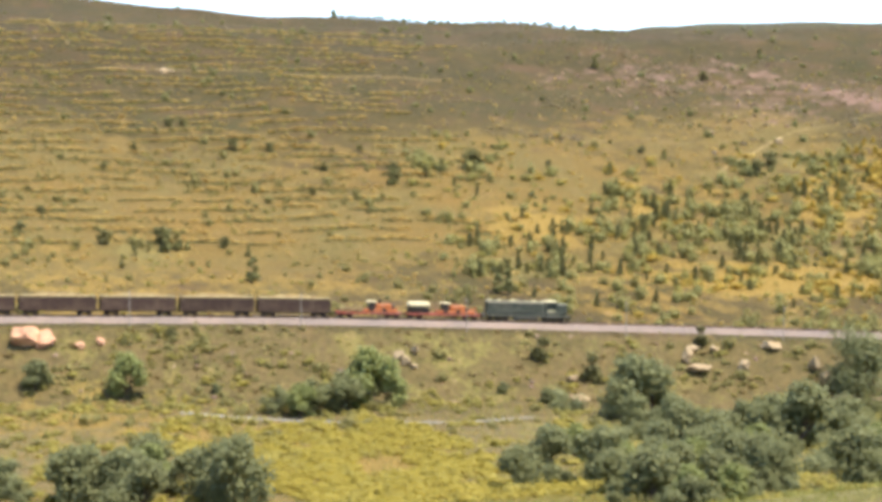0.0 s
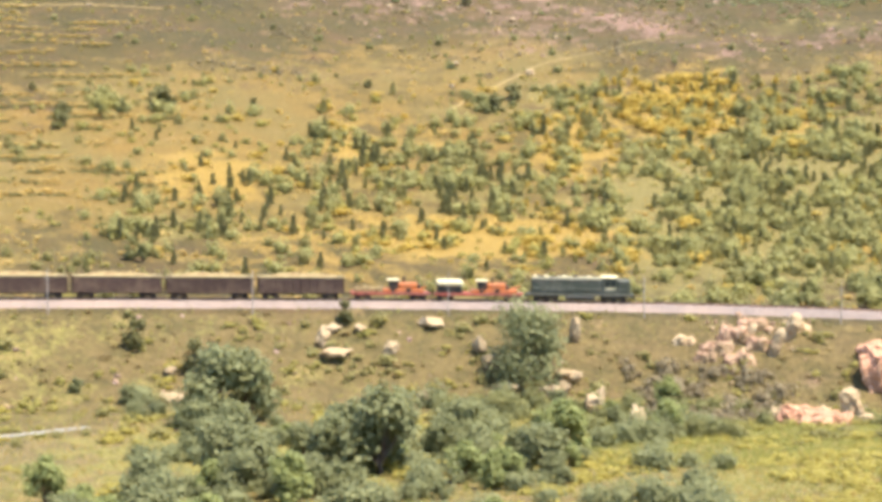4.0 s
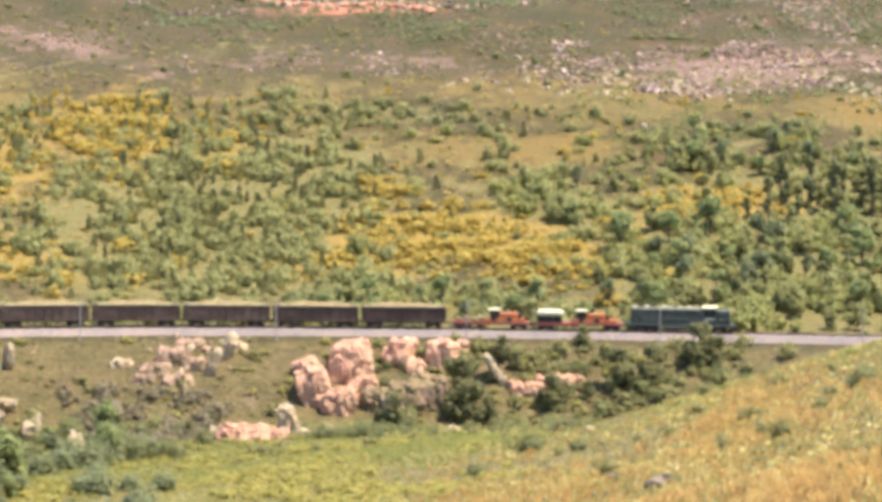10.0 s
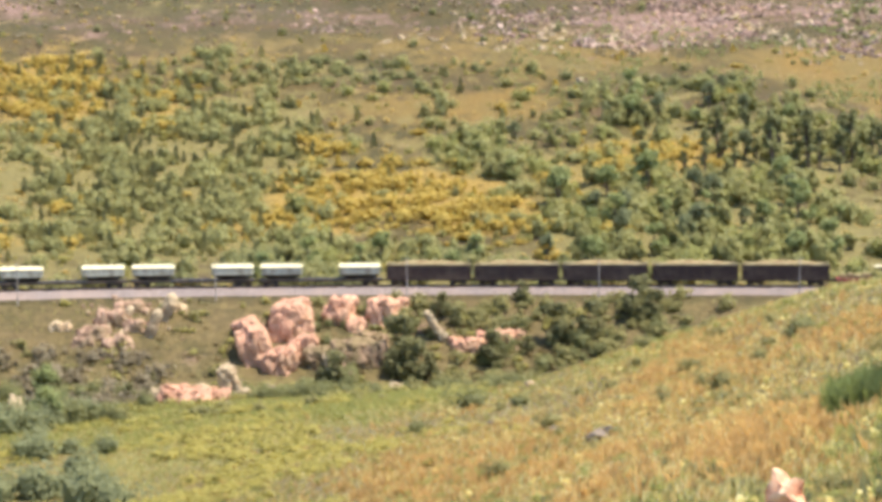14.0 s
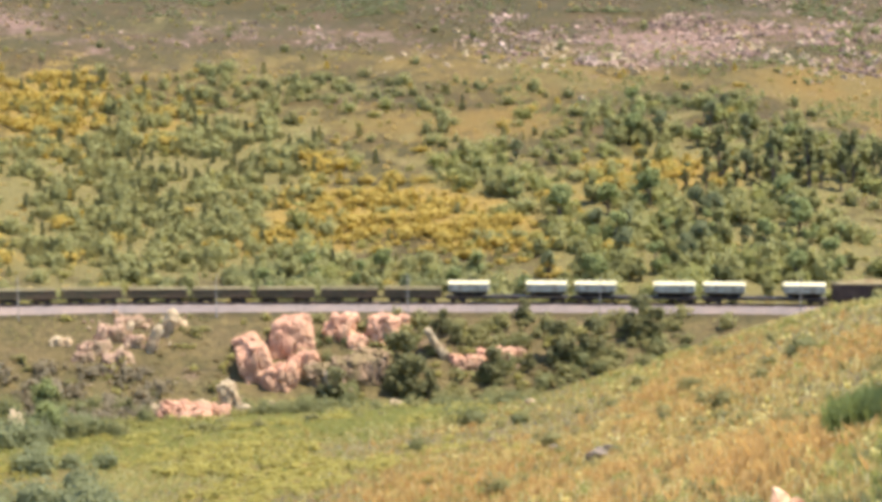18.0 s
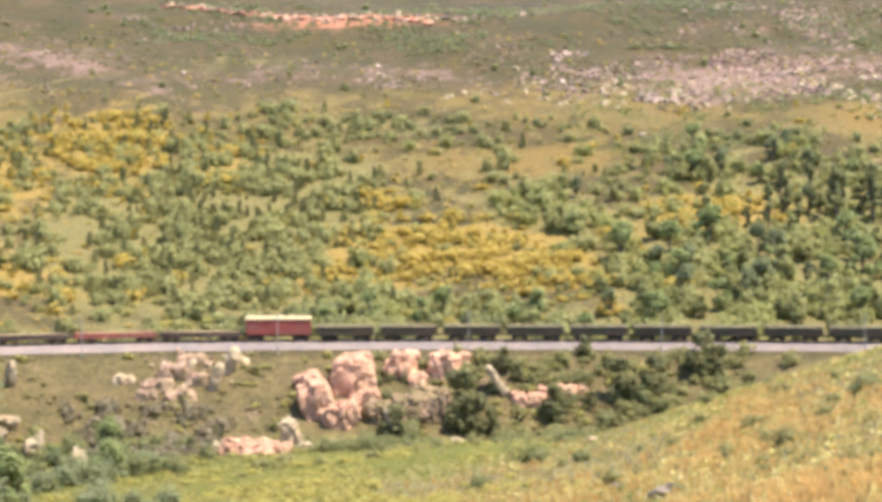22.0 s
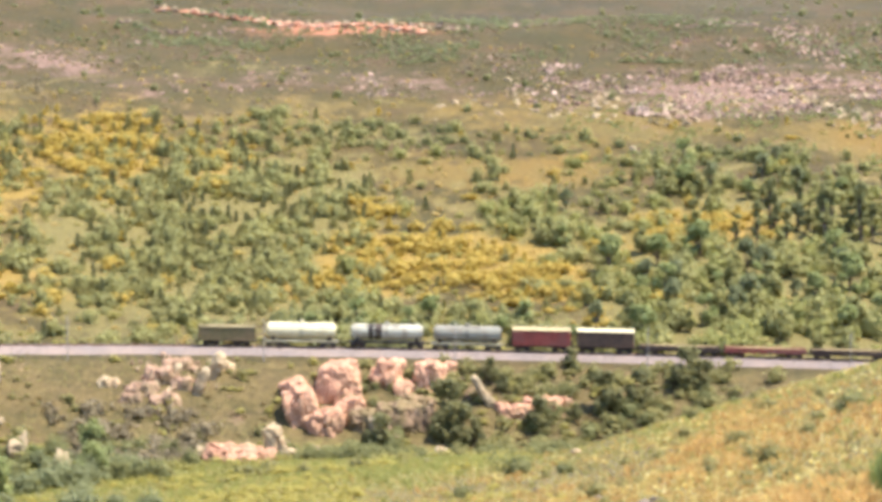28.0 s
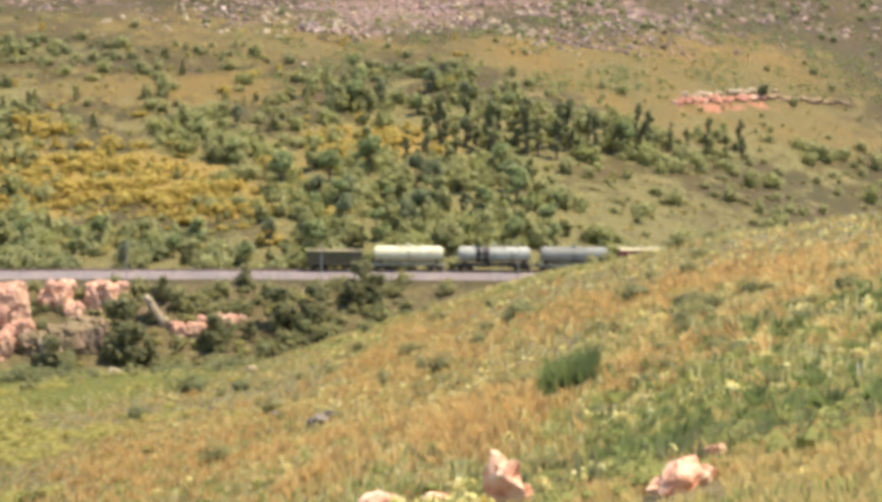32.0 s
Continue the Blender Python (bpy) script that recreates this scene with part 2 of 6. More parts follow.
for _ in range(400):
    LINE_Z[1:-1] = 0.25 * LINE_Z[:-2] + 0.5 * LINE_Z[1:-1] + 0.25 * LINE_Z[2:]


def rail_z(s):
    """Height of the rail heads at s metres along the line."""
    return np.interp(s, ARC, LINE_Z)


def ramp(x, a, b):
    t = np.clip((x - a) / (b - a), 0, 1)
    return t * t * (3 - 2 * t)


# heights of the near bank: bearing, then z at 12, 45, 100, 160 and 215 m and at the foot of the railway bank
NEAR = [(-100, 26, 11, 0, -4, -6, -6), (-70, 26.5, 12, 1, -4, -6, -6), (-45, 30, 18, 4, -4, -6.5, -7), (-25, 31, 19, 5, -3, -7, -8),
        (-10, 31.5, 21, 8, -1.6, -6.9, -10.8), (-3, 32, 22, 11, 2.2, -4.2, -10.6), (3, 32.4, 23, 14, 4.8, -2.0, -10.4),
        (8, 32.8, 25.2, 16.3, 9.4, 4.6, -9), (13, 33, 25.9, 19.6, 15.4, 10.0, -6), (18, 33.3, 27.2, 23.3, 20.4, 13, -4),
        (25, 33.6, 28.9, 26.6, 24.0, 15, -2), (35, 34, 30, 28.5, 26.5, 18, 2), (60, 34, 31, 30, 28, 24, 10),
        (120, 34, 33, 31, 28, 22, 12), (180, 34.6, 34.2, 33, 29, 22, 10), (205, 34.4, 33, 28, 20, 12, 2), (230, 31, 21, 8, 0, -5, -6),
        (260, 26, 11, 0, -4, -6, -6)]
# heights of the far side, by metres beyond the railway
FAR_S = [0, 3.2, 6, 20, 60, 120, 200, 300, 380, 450, 520, 700, 1000, 1500, 2300, 4200]
FAR_WEST = [-0.15, -0.15, -0.8, 0.6, 7.5, 24, 50, 79, 91, 99, 101, 98, 94, 86, 74, 50]
FAR_MIDDLE = [-0.15, -0.15, -0.8, 0.6, 7.5, 24, 49, 76, 90, 95, 98, 112, 140, 168, 160, 110]
FAR_EAST = [-0.15, -0.15, -0.8, 0.6, 7.5, 24, 49, 76, 84, 92, 101, 126, 165, 204, 190, 120]

R_NODES = np.concatenate([[0, 0.02], np.arange(2, 40, 2.0), np.arange(40, 180, 2.5), np.arange(180, 360, 1.5), 360 * 1.0125 ** np.arange(0, 203)])
AZ_NODES = np.concatenate([np.arange(-180, -88, 4.0), np.arange(-88, -54, 0.5), np.arange(-54, 28, 0.22), np.arange(28, 60, 1.0), np.arange(60, 180.1, 4.0)])


def fade(v, az):
    k = np.array(NEAR, float)
    a = (az + 100) % 360 - 100
    return np.interp(a, np.append(k[:, 0], 260.0), np.append(v, v[0]))


def relief(az, r):
    x, y = spot(az, r)
    n = 0.9 * np.sin(x * 0.021 + 1.3 * np.sin(y * 0.017)) + 0.7 * np.sin(y * 0.033 + 1.7 * np.sin(x * 0.027 + 1.0))
    n += 0.35 * np.sin(x * 0.083 + 2 * np.sin(y * 0.061)) + 0.3 * np.sin(y * 0.11 + 1.5 * np.sin(x * 0.09))
    return n


def make_heights():
    az, r = np.meshgrid(AZ_NODES, R_NODES, indexing="ij")
    tr = track_r(az)
    s = r - tr
    rise = np.interp(az, LINE_AZ, LINE_Z - 1.1)
    k = np.array(NEAR, float)
    knots = np.stack([np.zeros_like(tr), 12 + 0 * tr, 45 + 0 * tr, 100 + 0 * tr, 160 + 0 * tr, 215 + 0 * tr, tr - 33, tr - 27, tr - 7.5, tr - 3.6, tr], -1)
    vals = np.stack([35.2 + 0 * tr] + [fade(k[:, c], az) for c in (1, 2, 3, 4, 5, 6, 6)] + [rise - 1.0, rise - 0.15, rise - 0.15], -1)
    zn = np.empty_like(tr)
    for i in range(len(AZ_NODES)):
        zn[i] = np.interp(R_NODES, knots[i, 0], vals[i, 0])
    # towards the east the flat strip beyond the line widens
    wider = np.interp(az, [11, 16, 20, 26, 34], [0, 15, 34, 78, 150])
    sf = np.where(s > 6, np.maximum(6, s - wider), s)
    w, w2 = ramp(az, -27, -17), ramp(az, -9, -3)
    wide = ramp(np.abs(az + 25), 75, 120)
    zf = (1 - w) * np.interp(sf, FAR_S, FAR_WEST) + w * ((1 - w2) * np.interp(sf, FAR_S, FAR_MIDDLE) + w2 * np.interp(sf, FAR_S, FAR_EAST))
    zf = zf * (1 + 0.10 * ramp(-az, 31, 47) * ramp(s, 150, 420)) * (1 - 0.5 * wide)
    zf = zf + rise * (1 - ramp(s, 40, 330))
    z = np.where(s < 0, zn, zf)
    # soften the joints between the slopes, but keep the railway bed crisp
    soft = z.copy()
    for _ in range(6):
        soft[:, 1:-1] = 0.25 * soft[:, :-2] + 0.5 * soft[:, 1:-1] + 0.25 * soft[:, 2:]
    for _ in range(10):
        soft[1:-1] = 0.25 * soft[:-2] + 0.5 * soft[1:-1] + 0.25 * soft[2:]
    bed = 1 - ramp(np.abs(s), 5, 14)
    z = soft * (1 - bed) + z * bed
    z += relief(az, r) * ramp(np.abs(s), 6, 45) * ramp(r, 10, 160) * (0.55 + 1.0 * ramp(s, 60, 400))
    return z


HEIGHTS = make_heights()


def ground_z(x, y):
    """Height of the ground at plan points."""
    az, r = np.degrees(np.arctan2(x, y)), np.hypot(x, y)
    i = np.clip(np.searchsorted(AZ_NODES, az) - 1, 0, len(AZ_NODES) - 2)
    j = np.clip(np.searchsorted(R_NODES, r) - 1, 0, len(R_NODES) - 2)
    u = np.clip((az - AZ_NODES[i]) / (AZ_NODES[i + 1] - AZ_NODES[i]), 0, 1)
    v = np.clip((r - R_NODES[j]) / (R_NODES[j + 1] - R_NODES[j]), 0, 1)
    h = HEIGHTS
    return (h[i, j] * (1 - u) + h[i + 1, j] * u) * (1 - v) + (h[i, j + 1] * (1 - u) + h[i + 1, j + 1] * u) * v


# ---- building blocks ----
def mesh_from(name, verts, faces, material, smooth=False):
    """A mesh from numpy arrays: verts (n, 3), faces (m, 3) or (m, 4)."""
    me = bpy.data.meshes.new(name)
    verts, faces = np.asarray(verts, np.float32), np.asarray(faces, np.int32)
    k = faces.shape[1]
    me.vertices.add(len(verts))
    me.vertices.foreach_set("co", verts.ravel())
    me.loops.add(faces.size)
    me.loops.foreach_set("vertex_index", faces.ravel())
    me.polygons.add(len(faces))
    me.polygons.foreach_set("loop_start", np.arange(0, faces.size, k, dtype=np.int32))
    me.polygons.foreach_set("use_smooth", np.full(len(faces), smooth))
    me.update(calc_edges=True)
    me.materials.append(material)
    return me


def thing(name, data, label, category, group="", kind=""):
    return tagged(new(name, data), label, category, group, kind)


def blob(az, r, az0, r0, daz, dr):
    """A soft patch round a bearing and a range."""
    return np.exp(-(((az - az0) / daz) ** 2 + ((r - r0) / dr) ** 2))


# ---- ground ----
# drifts of growth beyond the railway: bearing, metres beyond the line, their half widths and strength
GOLD = [(2.5, 56, 2.0, 16, 1), (-1.8, 78, 2.7, 10, 1), (-2.7, 62, 1.3, 12, 0.8), (-5.8, 59, 1.0, 8, 0.9), (6.6, 91, 1.6, 12, 0.9), (8.9, 97, 1.4, 10, 0.7), (-11.6, 146, 1.2, 21, 0.8),
        (-10.8, 180, 1.2, 12, 0.25), (-8.1, 138, 0.9, 18, 0.7), (0.7, 70, 2.0, 15, 1), (-18.8, 56, 4.9, 15, 1.4), (-22.5, 113, 1.1, 24, 0.8), (-11.8, 152, 2.3, 20, 0.75), (-15.4, 125, 1.5, 25, 0.7),
        (-3.9, 78, 1.0, 15, 0.9), (-26.7, 95, 1.9, 17, 0.7), (-19.7, 124, 1.1, 16, 0.4), (-3.4, 107, 0.7, 12, 0.6)]
OCHRE = [(2.0, 134, 4.0, 13, 1), (12.6, 163, 3.0, 19, 0.7), (-27.4, 131, 3.3, 29, 1), (-22.3, 192, 3.6, 47, 0.5), (-17.7, 188, 2.2, 44, 0.6), (5.1, 185, 2.7, 18, 0.6), (-6.6, 176, 2.1, 17, 0.5),
         (-36, 90, 8.0, 75, 0.95), (-46, 90, 8.0, 75, 0.95), (-19.4, 57, 4.0, 16, 0.6), (19, 165, 4.0, 25, 0.5), (-20, 90, 9.0, 75, 0.75), (-9, 150, 5.0, 30, 0.6), (-2, 100, 6.0, 30, 0.35), (8, 100, 4.0, 14, 0.6), (6, 166, 7.0, 15, 0.6), (16, 176, 3.6, 24, 0.6), (20.5, 203, 3.0, 28, 0.6), (17.5, 70, 4.0, 28, 0.55), (17.5, 132, 3.5, 14, 0.9), (22, 150, 3.0, 18, 0.8), (-3, 188, 5.0, 14, 0.5)]
SAGE = [(-9.9, 77, 3.4, 34, 1), (-13.2, 67, 1.3, 28, 0.8), (-6.0, 105, 1.8, 42, 0.8), (-28.2, 59, 2.3, 12, 1), (-22.8, 96, 1.6, 31, 0.6), (-18.8, 91, 2.2, 28, 0.8), (-14.1, 147, 1.8, 26, 0.4),
        (-10.3, 63, 2.6, 27, 1), (-8.5, 96, 3.2, 33, 1), (-4.7, 104, 1.6, 27, 0.9), (-2.2, 33, 2.7, 9, 1), (-10.2, 126, 2.6, 22, 0.6), (-30, 142, 2.2, 12, 0.8), (-42.3, 69, 1.4, 9, 0.9), (-5, 14, 12, 8, 0.6), (2.0, 20, 4.0, 12, 0.9)]
WOODS = [(6.9, 53, 2.4, 32, 1), (11.4, 60, 1.9, 28, 1), (1.5, 97, 1.1, 16, 1), (2.9, 84, 1.1, 10, 0.7), (7.8, 122, 2.2, 18, 0.9), (12.2, 112, 2.0, 16, 0.9), (-4.0, 38, 0.8, 15, 0.8), (8.0, 52, 3.3, 21, 1),
        (15.6, 110, 2.6, 12, 0.7), (20.6, 128, 2.4, 9, 0.5), (8.3, 24, 4.0, 13, 0.8)]
UPRIGHT = [(-11.8, 159, 2.3, 25, 0.6), (-21.0, 104, 2.4, 22, 0.8), (-26.3, 80, 1.3, 20, 0.8), (-10.5, 140, 3.0, 25, 0.6), (-15.5, 130, 2.0, 22, 0.5)]
BELT = [(-2.1, 161, 2.4, 7, 1), (-4.3, 163, 0.7, 7, 1), (-7.0, 165, 0.5, 8, 1), (2.4, 157, 1.1, 3, 0.8), (8.4, 144, 1.8, 8, 0.8), (0.0, 146, 1.1, 9, 0.5), (-18.2, 150, 0.6, 9, 0.9), (-16.3, 160, 0.6, 9, 0.9)]
# the same on the near spur, with the range from the lookout
SPUR_RUST = [(16.9, 74, 3.0, 12, 1), (10.9, 68, 2.3, 18, 1), (22.1, 98, 2.0, 20, 1), (18.1, 116, 3.2, 11, 0.9), (8.1, 147, 2.1, 32, 0.8), (5.5, 65, 1.4, 7, 0.7), (13.6, 131, 1.6, 12, 0.8),
             (0.7, 132, 3.2, 30, 0.7), (8.7, 129, 2.1, 27, 0.9), (11.1, 65, 1.6, 9, 0.9), (3.2, 115, 4.5, 22, 0.8)]
SPUR_GREEN = [(13.8, 76, 1.3, 16, 1), (15.8, 53, 3.0, 7, 0.9), (21.4, 56, 2.3, 12, 1), (19.1, 52, 2.1, 10, 0.9), (22.3, 27, 1.8, 11, 0.7), (0.7, 103, 1.6, 11, 0.8), (17.2, 104, 1.6, 10, 0.6),
              (12.3, 141, 1.6, 12, 0.6), (-1.9, 226, 3.6, 39, 0.9), (7.0, 209, 1.6, 50, 0.8), (-6.9, 188, 5.4, 25, 1), (13.9, 52, 1.1, 6, 0.7)]


def drifts(table, az, d):
    """How strongly a table of drifts covers each place."""
    return sum(w * blob(az, d, a, b, p, q) for a, b, p, q, w in table)


def cover_masks(az, r):
    s = r - track_r(az)
    far, near = ramp(s, 4, 10), ramp(-s, 4, 10)
    x, y = spot(az, r)
    wob = np.sin(x * 0.05 + 2 * np.sin(y * 0.031)) + np.sin(y * 0.067 + 2 * np.sin(x * 0.043))
    gold = far * (1.1 * drifts(GOLD, az, s) + 0.5 * blob(az, s, -42, 42, 16, 24))
    gold += near * (drifts(SPUR_RUST, az, r) + 1.2 * blob(az, r, -42, 190, 5.5, 48) + 0.5 * blob(az, r, -49, 255, 4, 14))
    green = far * (0.75 * drifts(SAGE, az, s) + 0.8 * drifts(WOODS, az, s) + 0.6 * drifts(BELT, az, s) + 0.3 * blob(az, s, -8.8, 232, 3.2, 16) + 0.65 * blob(az, s, 18, 60, 7, 50) + 0.5 * blob(az, s, 1, 60, 13, 60))
    green += near * (drifts(SPUR_GREEN, az, r) + 0.9 * blob(az, r, -70, 60, 30, 60) + 0.8 * blob(az, r, -12, 235, 9, 32) + 0.75 * blob(az, r, -3, 250, 6, 18) + 0.7 * blob(az, r, -38, 170, 6, 40) + 0.7 * blob(az, r, -24, 215, 9, 40)
                     + 0.4 * blob(az, r, -40, 275, 14, 20) + 0.6 * blob(az, r, -30, 100, 9, 60) + 0.6 * blob(az, r, -22, 60, 24, 45) + 0.5 * blob(az, r, 12, 190, 8, 22))
    soil = far * (0.65 * ramp(s, 170, 300) + 0.3 * ramp(-az, 26, 40) * ramp(s, 60, 140)) + near * (0.55 * ramp(s, -52, -14))
    rock = far * (1.0 * blob(az, s, 8.0, 202, 3.4, 24) + 0.4 * blob(az, s, 14, 225, 4, 22) + 0.34 * blob(az, s, -19, 235, 5, 38) + 0.45 * blob(az, s, -2, 216, 2.4, 14) + 0.3 * blob(az, s, -6, 211, 2.6, 12)
                  + 0.4 * blob(az, s, -12.9, 234, 2, 14) + 0.35 * blob(az, s, -13.5, 250, 3, 22))
    # a bare stony gully running down the hill
    rock += far * 0.4 * np.exp(-((az + 10.5 + (r - 491) * 0.0886) / 0.7) ** 2) * ramp(r, 468, 490) * (1 - ramp(r, 560, 600))
    rock += near * 0.3 * blob(az, s, -8, -16, 10, 10)
    red = far * (1.0 * blob(az, s, -4.2, 288, 3.6, 13) + 0.9 * blob(az, r - 7.4 * (az - 18.8), 18.8, 455, 2.2, 4))
    far_off = ramp(r, 900, 1600)
    w = 0.12 * wob
    out = [np.clip(v + np.where(v > 0.08, w, 0), 0, 1) for v in (gold, green, rock, soil, far * drifts(OCHRE, az, s))]
    return out[0], out[1], out[2], out[3], np.clip(red, 0, 1), far_off, 0.55 * ramp(-s, 4, 8) + 0.45 * ramp(-s, 36, 56), out[4]


def ground_material():
    m, n, l, b = shader("dry grass hillside", 0.95)
    co = coords(n)
    fine = grain(n, l, co, 1.1, 6.0, 0.7, 0.32, 0.68)
    mid = grain(n, l, co, 0.16, 5.0, 0.65, 0.35, 0.66)
    vast = grain(n, l, co, 0.011, 5.0, 0.6, 0.38, 0.62)
    big = grain(n, l, co, 0.035, 5.0, 0.68, 0.36, 0.64)

    def attr(name):
        a = n.new("ShaderNodeVertexColor")
        a.layer_name = name
        s = n.new("ShaderNodeSeparateColor")
        l.new(a.outputs["Color"], s.inputs[0])
        return s.outputs

    def patchy(mask, spread=0.75):
        """The mask broken up by grain at two sizes."""
        add = n.new("ShaderNodeMath")
        add.operation = "MULTIPLY_ADD"
        l.new(mid, add.inputs[0])
        add.inputs[1].default_value = spread
        l.new(mask, add.inputs[2])
        add2 = n.new("ShaderNodeMath")
        add2.operation = "MULTIPLY_ADD"
        l.new(fine, add2.inputs[0])
        add2.inputs[1].default_value = 0.35
        l.new(add.outputs[0], add2.inputs[2])
        r = n.new("ShaderNodeMapRange")
        r.interpolation_type = "SMOOTHSTEP"
        r.inputs["From Min"].default_value, r.inputs["From Max"].default_value = 0.8, 1.3
        l.new(add2.outputs[0], r.inputs["Value"])
        return r.outputs[0]

    a, c = attr("cover_a"), attr("cover_b")
    olive = mixed(n, l, fine, (0.047, 0.040, 0.013), (0.095, 0.077, 0.023))
    olive = mixed(n, l, big, olive, mixed(n, l, fine, (0.061, 0.045, 0.013), (0.113, 0.082, 0.024)))
    soil = mixed(n, l, fine, (0.034, 0.023, 0.010), (0.066, 0.045, 0.019))
    soil = mixed(n, l, big, soil, mixed(n, l, fine, (0.026, 0.023, 0.007), (0.053, 0.045, 0.015)))
    col = mixed(n, l, patchy(c[0]), olive, soil)
    col = mixed(n, l, vast, col, mixed(n, l, big, mixed(n, l, fine, (0.032, 0.031, 0.009), (0.067, 0.060, 0.018)), mixed(n, l, fine, (0.082, 0.052, 0.014), (0.133, 0.087, 0.024))))
    heather = grain(n, l, co, 0.16, 7.0, 0.8, 0.44, 0.57)
    col = mixed(n, l, heather, col, mixed(n, l, fine, (0.036, 0.030, 0.010), (0.067, 0.052, 0.017)))
    rusty = grain(n, l, co, 0.055, 6.0, 0.7, 0.5, 0.68)
    col = mixed(n, l, rusty, col, mixed(n, l, fine, (0.071, 0.043, 0.020), (0.128, 0.078, 0.035)))
    meadow = mixed(n, l, fine, (0.140, 0.099, 0.036), (0.260, 0.187, 0.067))
    meadow = mixed(n, l, big, meadow, mixed(n, l, fine, (0.135, 0.098, 0.042), (0.250, 0.185, 0.075)))
    blotch = grain(n, l, co, 0.3, 6.0, 0.75, 0.46, 0.62)
    meadow = mixed(n, l, blotch, meadow, mixed(n, l, fine, (0.070, 0.058, 0.022), (0.125, 0.105, 0.038)))
    col = mixed(n, l, attr("cover_c")[0], col, meadow)
    near = attr("cover_c")[0]
    col = mixed(n, l, patchy(attr("cover_c")[1]), col, mixed(n, l, big, mixed(n, l, fine, (0.130, 0.079, 0.018), (0.228, 0.141, 0.034)), mixed(n, l, fine, (0.100, 0.077, 0.022), (0.180, 0.136, 0.042))))
    dull = mixed(n, l, fine, (0.114, 0.095, 0.030), (0.214, 0.172, 0.055))
    col = mixed(n, l, patchy(a[1]), col, mixed(n, l, near, dull, mixed(n, l, fine, (0.128, 0.115, 0.031), (0.268, 0.232, 0.062))))
    col = mixed(n, l, patchy(a[0]), col, mixed(n, l, fine, (0.185, 0.120, 0.026), (0.320, 0.210, 0.050)))
    col = mixed(n, l, patchy(a[2]), col, mixed(n, l, fine, (0.141, 0.083, 0.056), (0.255, 0.160, 0.113)))
    col = mixed(n, l, patchy(c[1], 0.5), col, mixed(n, l, fine, (0.30, 0.095, 0.045), (0.46, 0.21, 0.115)))
    col = mixed(n, l, c[2], col, mixed(n, l, mid, (0.070, 0.078, 0.046), (0.098, 0.106, 0.062)))
    l.new(col, b.inputs["Base Color"])
    bumped(n, l, b, fine, 0.8, 0.35)
    return m


GROUND = ground_material()


def build_ground():
    na, nr = len(AZ_NODES), len(R_NODES)
    az, r = np.meshgrid(AZ_NODES, R_NODES, indexing="ij")
    x, y = spot(az, np.maximum(r, 0.01))
    x[:, 0] += 0.4
    z = HEIGHTS
    # one sheet: the last bearing column meets the first
    x, y, z, az, r = (v[:-1] for v in (x, y, z, az, r))
    z = z.copy()
    na, nr = x.shape
    verts = np.stack([x, y, z], -1).reshape(-1, 3)
    i, j = np.meshgrid(np.arange(na), np.arange(nr - 1), indexing="ij")
    i2 = (i + 1) % na
    quads = np.stack([i * nr + j, i * nr + j + 1, i2 * nr + j + 1, i2 * nr + j], -1).reshape(-1, 4)
    me = mesh_from("ground", verts, quads, GROUND, True)
    g, gr, ro, so, rd, fo, nr_, oc = (v.ravel() for v in cover_masks(az, r))
    for name, cols in (("cover_a", (g, gr, ro)), ("cover_b", (so, rd, fo)), ("cover_c", (nr_, oc, nr_))):
        layer = me.color_attributes.new(name, "FLOAT_COLOR", "POINT")
        layer.data.foreach_set("color", np.stack([*cols, np.ones_like(g)], -1).astype(np.float32).ravel())
    return thing("ground", me, "dry golden hillsides and valley floor with patchy scrub grass", "ground", kind="structure")


build_ground()


# ---- railway ----
def sweep(profile, s0, s1, step, name, material):
    """A section (offset, height) swept along the railway."""
    s = np.arange(s0, s1, step)
    x, y = rail_at(s)
    dx, dy = np.gradient(x), np.gradient(y)
    d = np.hypot(dx, dy)
    nx, ny = -dy / d, dx / d
    p = np.array(profile)
    v = np.stack([x[:, None] + nx[:, None] * p[None, :, 0], y[:, None] + ny[:, None] * p[None, :, 0], p[None, :, 1] + (rail_z(s) - 1.1)[:, None]], -1)
    k = len(p)
    i, j = np.meshgrid(np.arange(len(s) - 1), np.arange(k - 1), indexing="ij")
    q = np.stack([i * k + j, (i + 1) * k + j, (i + 1) * k + j + 1, i * k + j + 1], -1).reshape(-1, 4)
    return mesh_from(name, v.reshape(-1, 3), q, material)


rng = np.random.default_rng(7)


